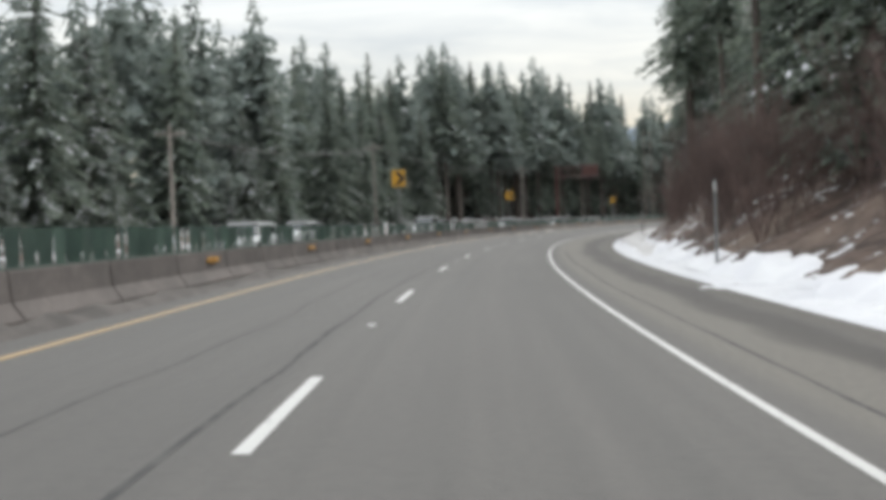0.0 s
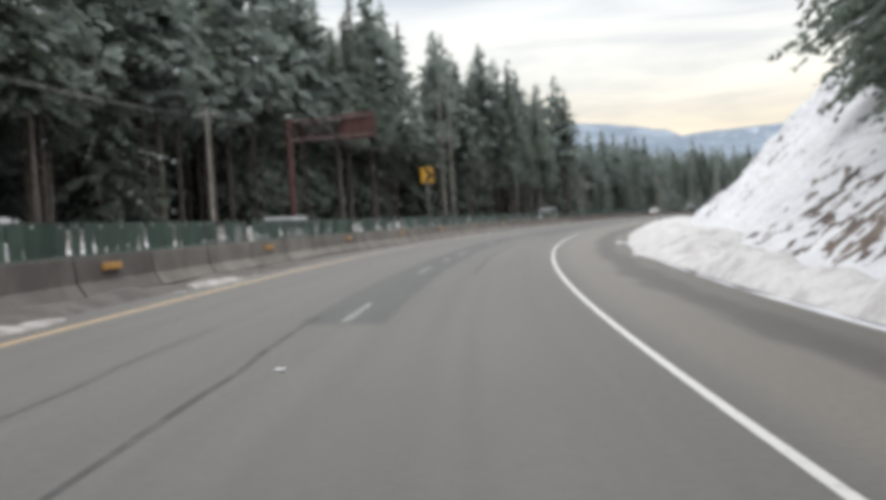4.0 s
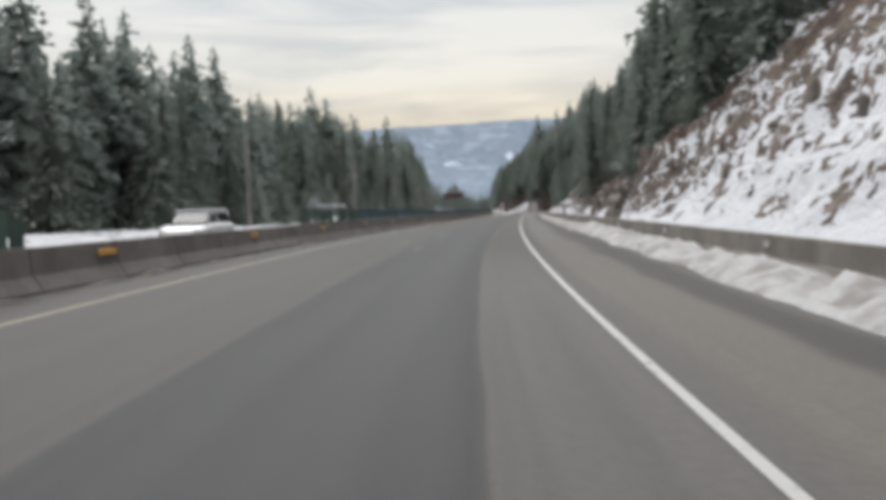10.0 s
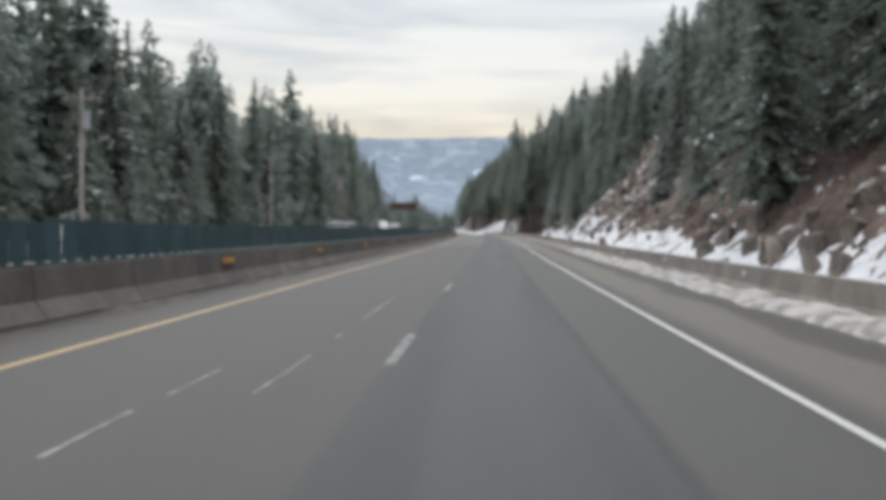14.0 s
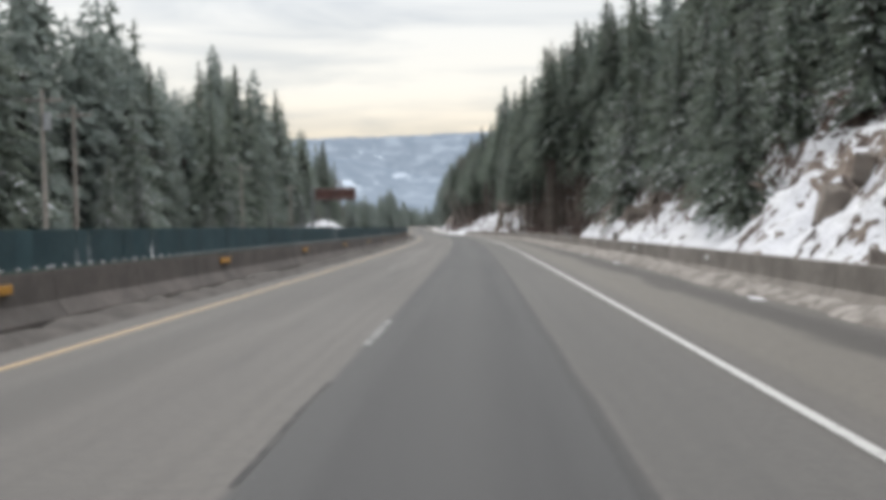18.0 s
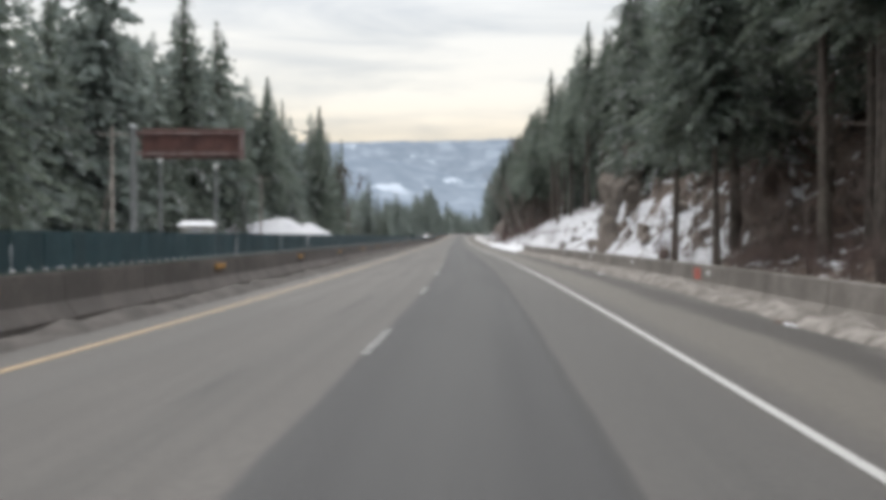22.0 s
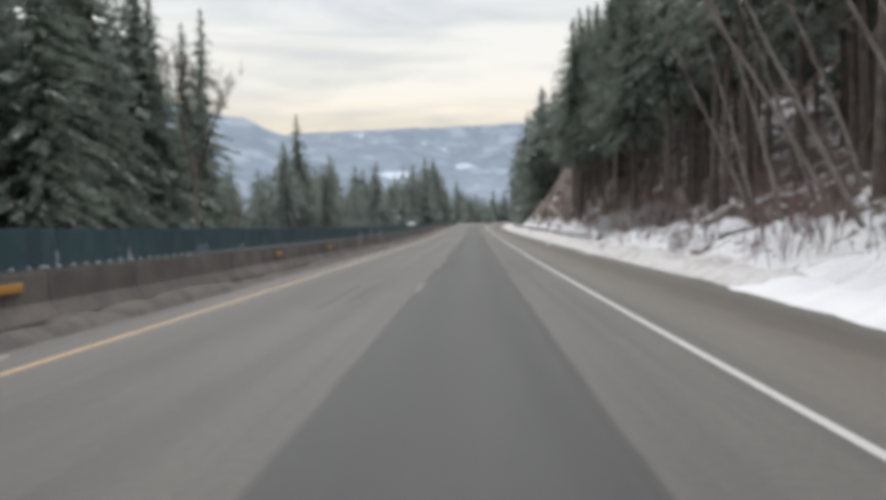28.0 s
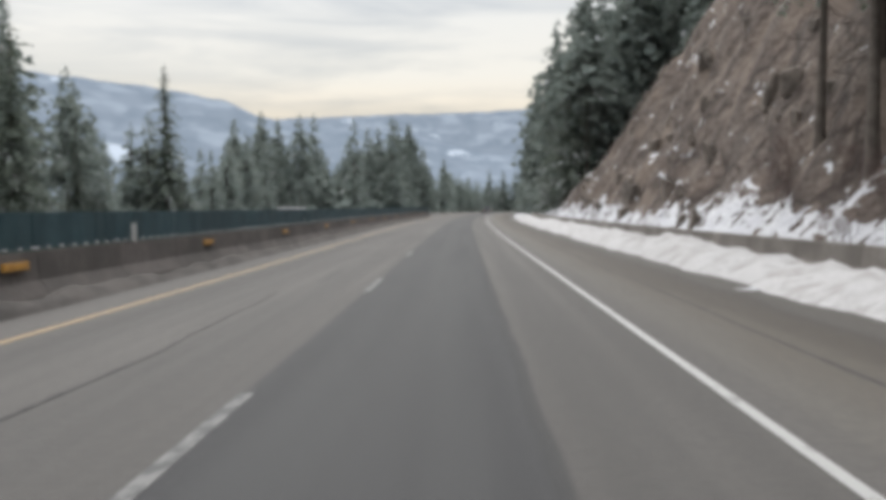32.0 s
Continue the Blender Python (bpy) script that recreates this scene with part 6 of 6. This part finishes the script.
def rocks():
    rnd = random.Random(8)
    meshes = [rock_mesh(k, 1.0 + 0.3 * (k % 3)) for k in range(6)]

    def put(name, s, d, size, label, cat, group, stretch=1.0):
        h = float(height(s, d))
        m = pose(*at(s, d, h + 0.15 * size), rnd.uniform(-14, 14), rnd.uniform(-14, 14), rnd.uniform(0, 360)) @ Matrix.Diagonal((size, size * rnd.uniform(0.7, 1.2), size * stretch, 1))
        tagged(obj(name, rnd.choice(meshes), None, m), label, cat, group)

    # outcrops that stand out of the cut
    for s0, s1, n, lo, hi, a, b in ((345, 470, 28, 0.25, 0.6, 0.0, 6), (470, 520, 40, 0.3, 0.8, 0.0, 12), (550, 581, 22, 0.3, 0.7, 0.0, 6), (647, 677, 20, 0.3, 0.7, 0.5, 7), (680, 698, 10, 0.2, 0.45, 0.5, 6), (905, 1000, 40, 0.35, 0.9, 0.3, 12), (205, 330, 50, 0.3, 0.9, 5, 20)):
        for _ in range(n):
            s = rnd.uniform(s0, s1)
            put("rock_outcrop", s, right_at(s, 1) + rnd.uniform(a, b), rnd.uniform(lo, hi), "craggy brown basalt block jutting from the cut slope", "rock", "rock outcrops", rnd.uniform(0.9, 1.6))
    for s0, s1, n, lo, hi, a, b in ((345, 351, 8, 0.6, 1.1, 0.0, 3.5), (369, 383, 12, 0.45, 0.85, 0.0, 3.5), (405, 442, 20, 0.45, 0.85, 0.3, 4), (478, 518, 20, 0.5, 1.0, 1.5, 12), (556, 581, 14, 0.5, 1.0, 0.8, 6), (645, 677, 12, 0.5, 1.0, 1.0, 8), (666, 675, 9, 1.2, 1.8, 0.8, 4.5)):
        for _ in range(n):
            s = rnd.uniform(s0, s1)
            put("rock_outcrop", s, right_at(s, 1) + rnd.uniform(a, b), rnd.uniform(lo, hi), "large craggy brown-grey basalt block standing out of the cut", "rock", "rock outcrops", rnd.uniform(0.9, 1.5))
    for _ in range(60):
        s = rnd.choice([rnd.uniform(210, 330), rnd.uniform(690, 860), rnd.uniform(880, 960)])
        put("boulder", s, right_at(s, 1) + rnd.uniform(-0.5, 6), rnd.uniform(0.15, 0.5), "small dark boulder half sunk in snow", "rock", "small boulders")
    for _ in range(46):
        s = rnd.uniform(692, 790)
        put("boulder", s, right_at(s, 1) + rnd.uniform(0.5, 7), rnd.uniform(0.1, 0.3), "small dark stone showing through the snow", "rock", "small boulders", 0.7)
    # fallen logs in the snow
    for i, (s, d, yaw, ln) in enumerate(((752, 12.0, 100, 4), (757, 11.5, 110, 3.5), (795, 11, 50, 6), (800, 12, -30, 5), (832, 13, 70, 5), (728, 10.5, 85, 4), (862, 13.5, 75, 7))):
        top = tagged(empty("fallen_log"), "dark fallen log lying in the snow", "log", "fallen logs")
        part("log", rodded((0, 0, 0), (ln, 0, 0.4), 0.085, 0.05, 8), BARK, top)
        part("branch_stub", rodded((ln * 0.6, 0, 0.35), (ln * 0.75, 0.5, 0.9), 0.05, 0.02, 6), BARK, top)
        top.matrix_basis = stand(s, d, float(height(s, d)) + 0.08, yaw)


pavements()
markings()
barriers()
glare_screens()
barrier_markers()
berms()
forests()
far_forest()
for s in (73.3, 121, 177.8):
    chevron_sign(s)
TOPS = [utility_pole(s, d, H, a, t, ln, br) for s, d, H, a, t, ln, br in (
    (85.5, -26, 8.5, True, False, 0, False), (132, -25.8, 10.5, True, False, 0, False), (188, -26, 10, True, False, 0, False), (249, -26.9, 21, False, False, 0, False), (252.4, -26.9, 21, False, False, 0, False),
    (287, -30.4, 8, False, False, 3, False), (311.5, -26, 9.6, True, True, 0, False), (372, -26, 10, True, False, 0, False), (435.5, -25.8, 10.2, True, True, 0, False), (490, -26, 10, True, False, 0, False),
    (544, -26, 10.2, True, True, 0, False), (549, -26, 10.2, True, False, 0, False), (610, -27, 10, True, False, 0, False), (673, -28, 9.9, True, False, 0, True), (735, -28, 10, True, False, 0, False))]
wires([TOPS[i] for i in (0, 1, 2, 6, 7, 8, 9, 10, 12, 13, 14)])
gantry(203, -25.8, 8.6, 10.1, 1.8, True, "rusty cantilever truss gantry seen from behind")
gantry(663, -22.9, 7.9, 8.45, 1.5, False, "rusty cantilever sign gantry with its sign seen from behind")
light_post(683, -27, 7.9)
light_post(681.8, -21.5, 7.6)
shed(675.5, -21.5)
diamond_sign(389, -22.5, 2.9)
roadside_posts()
small_roadside_things()
vehicles()
rocks()
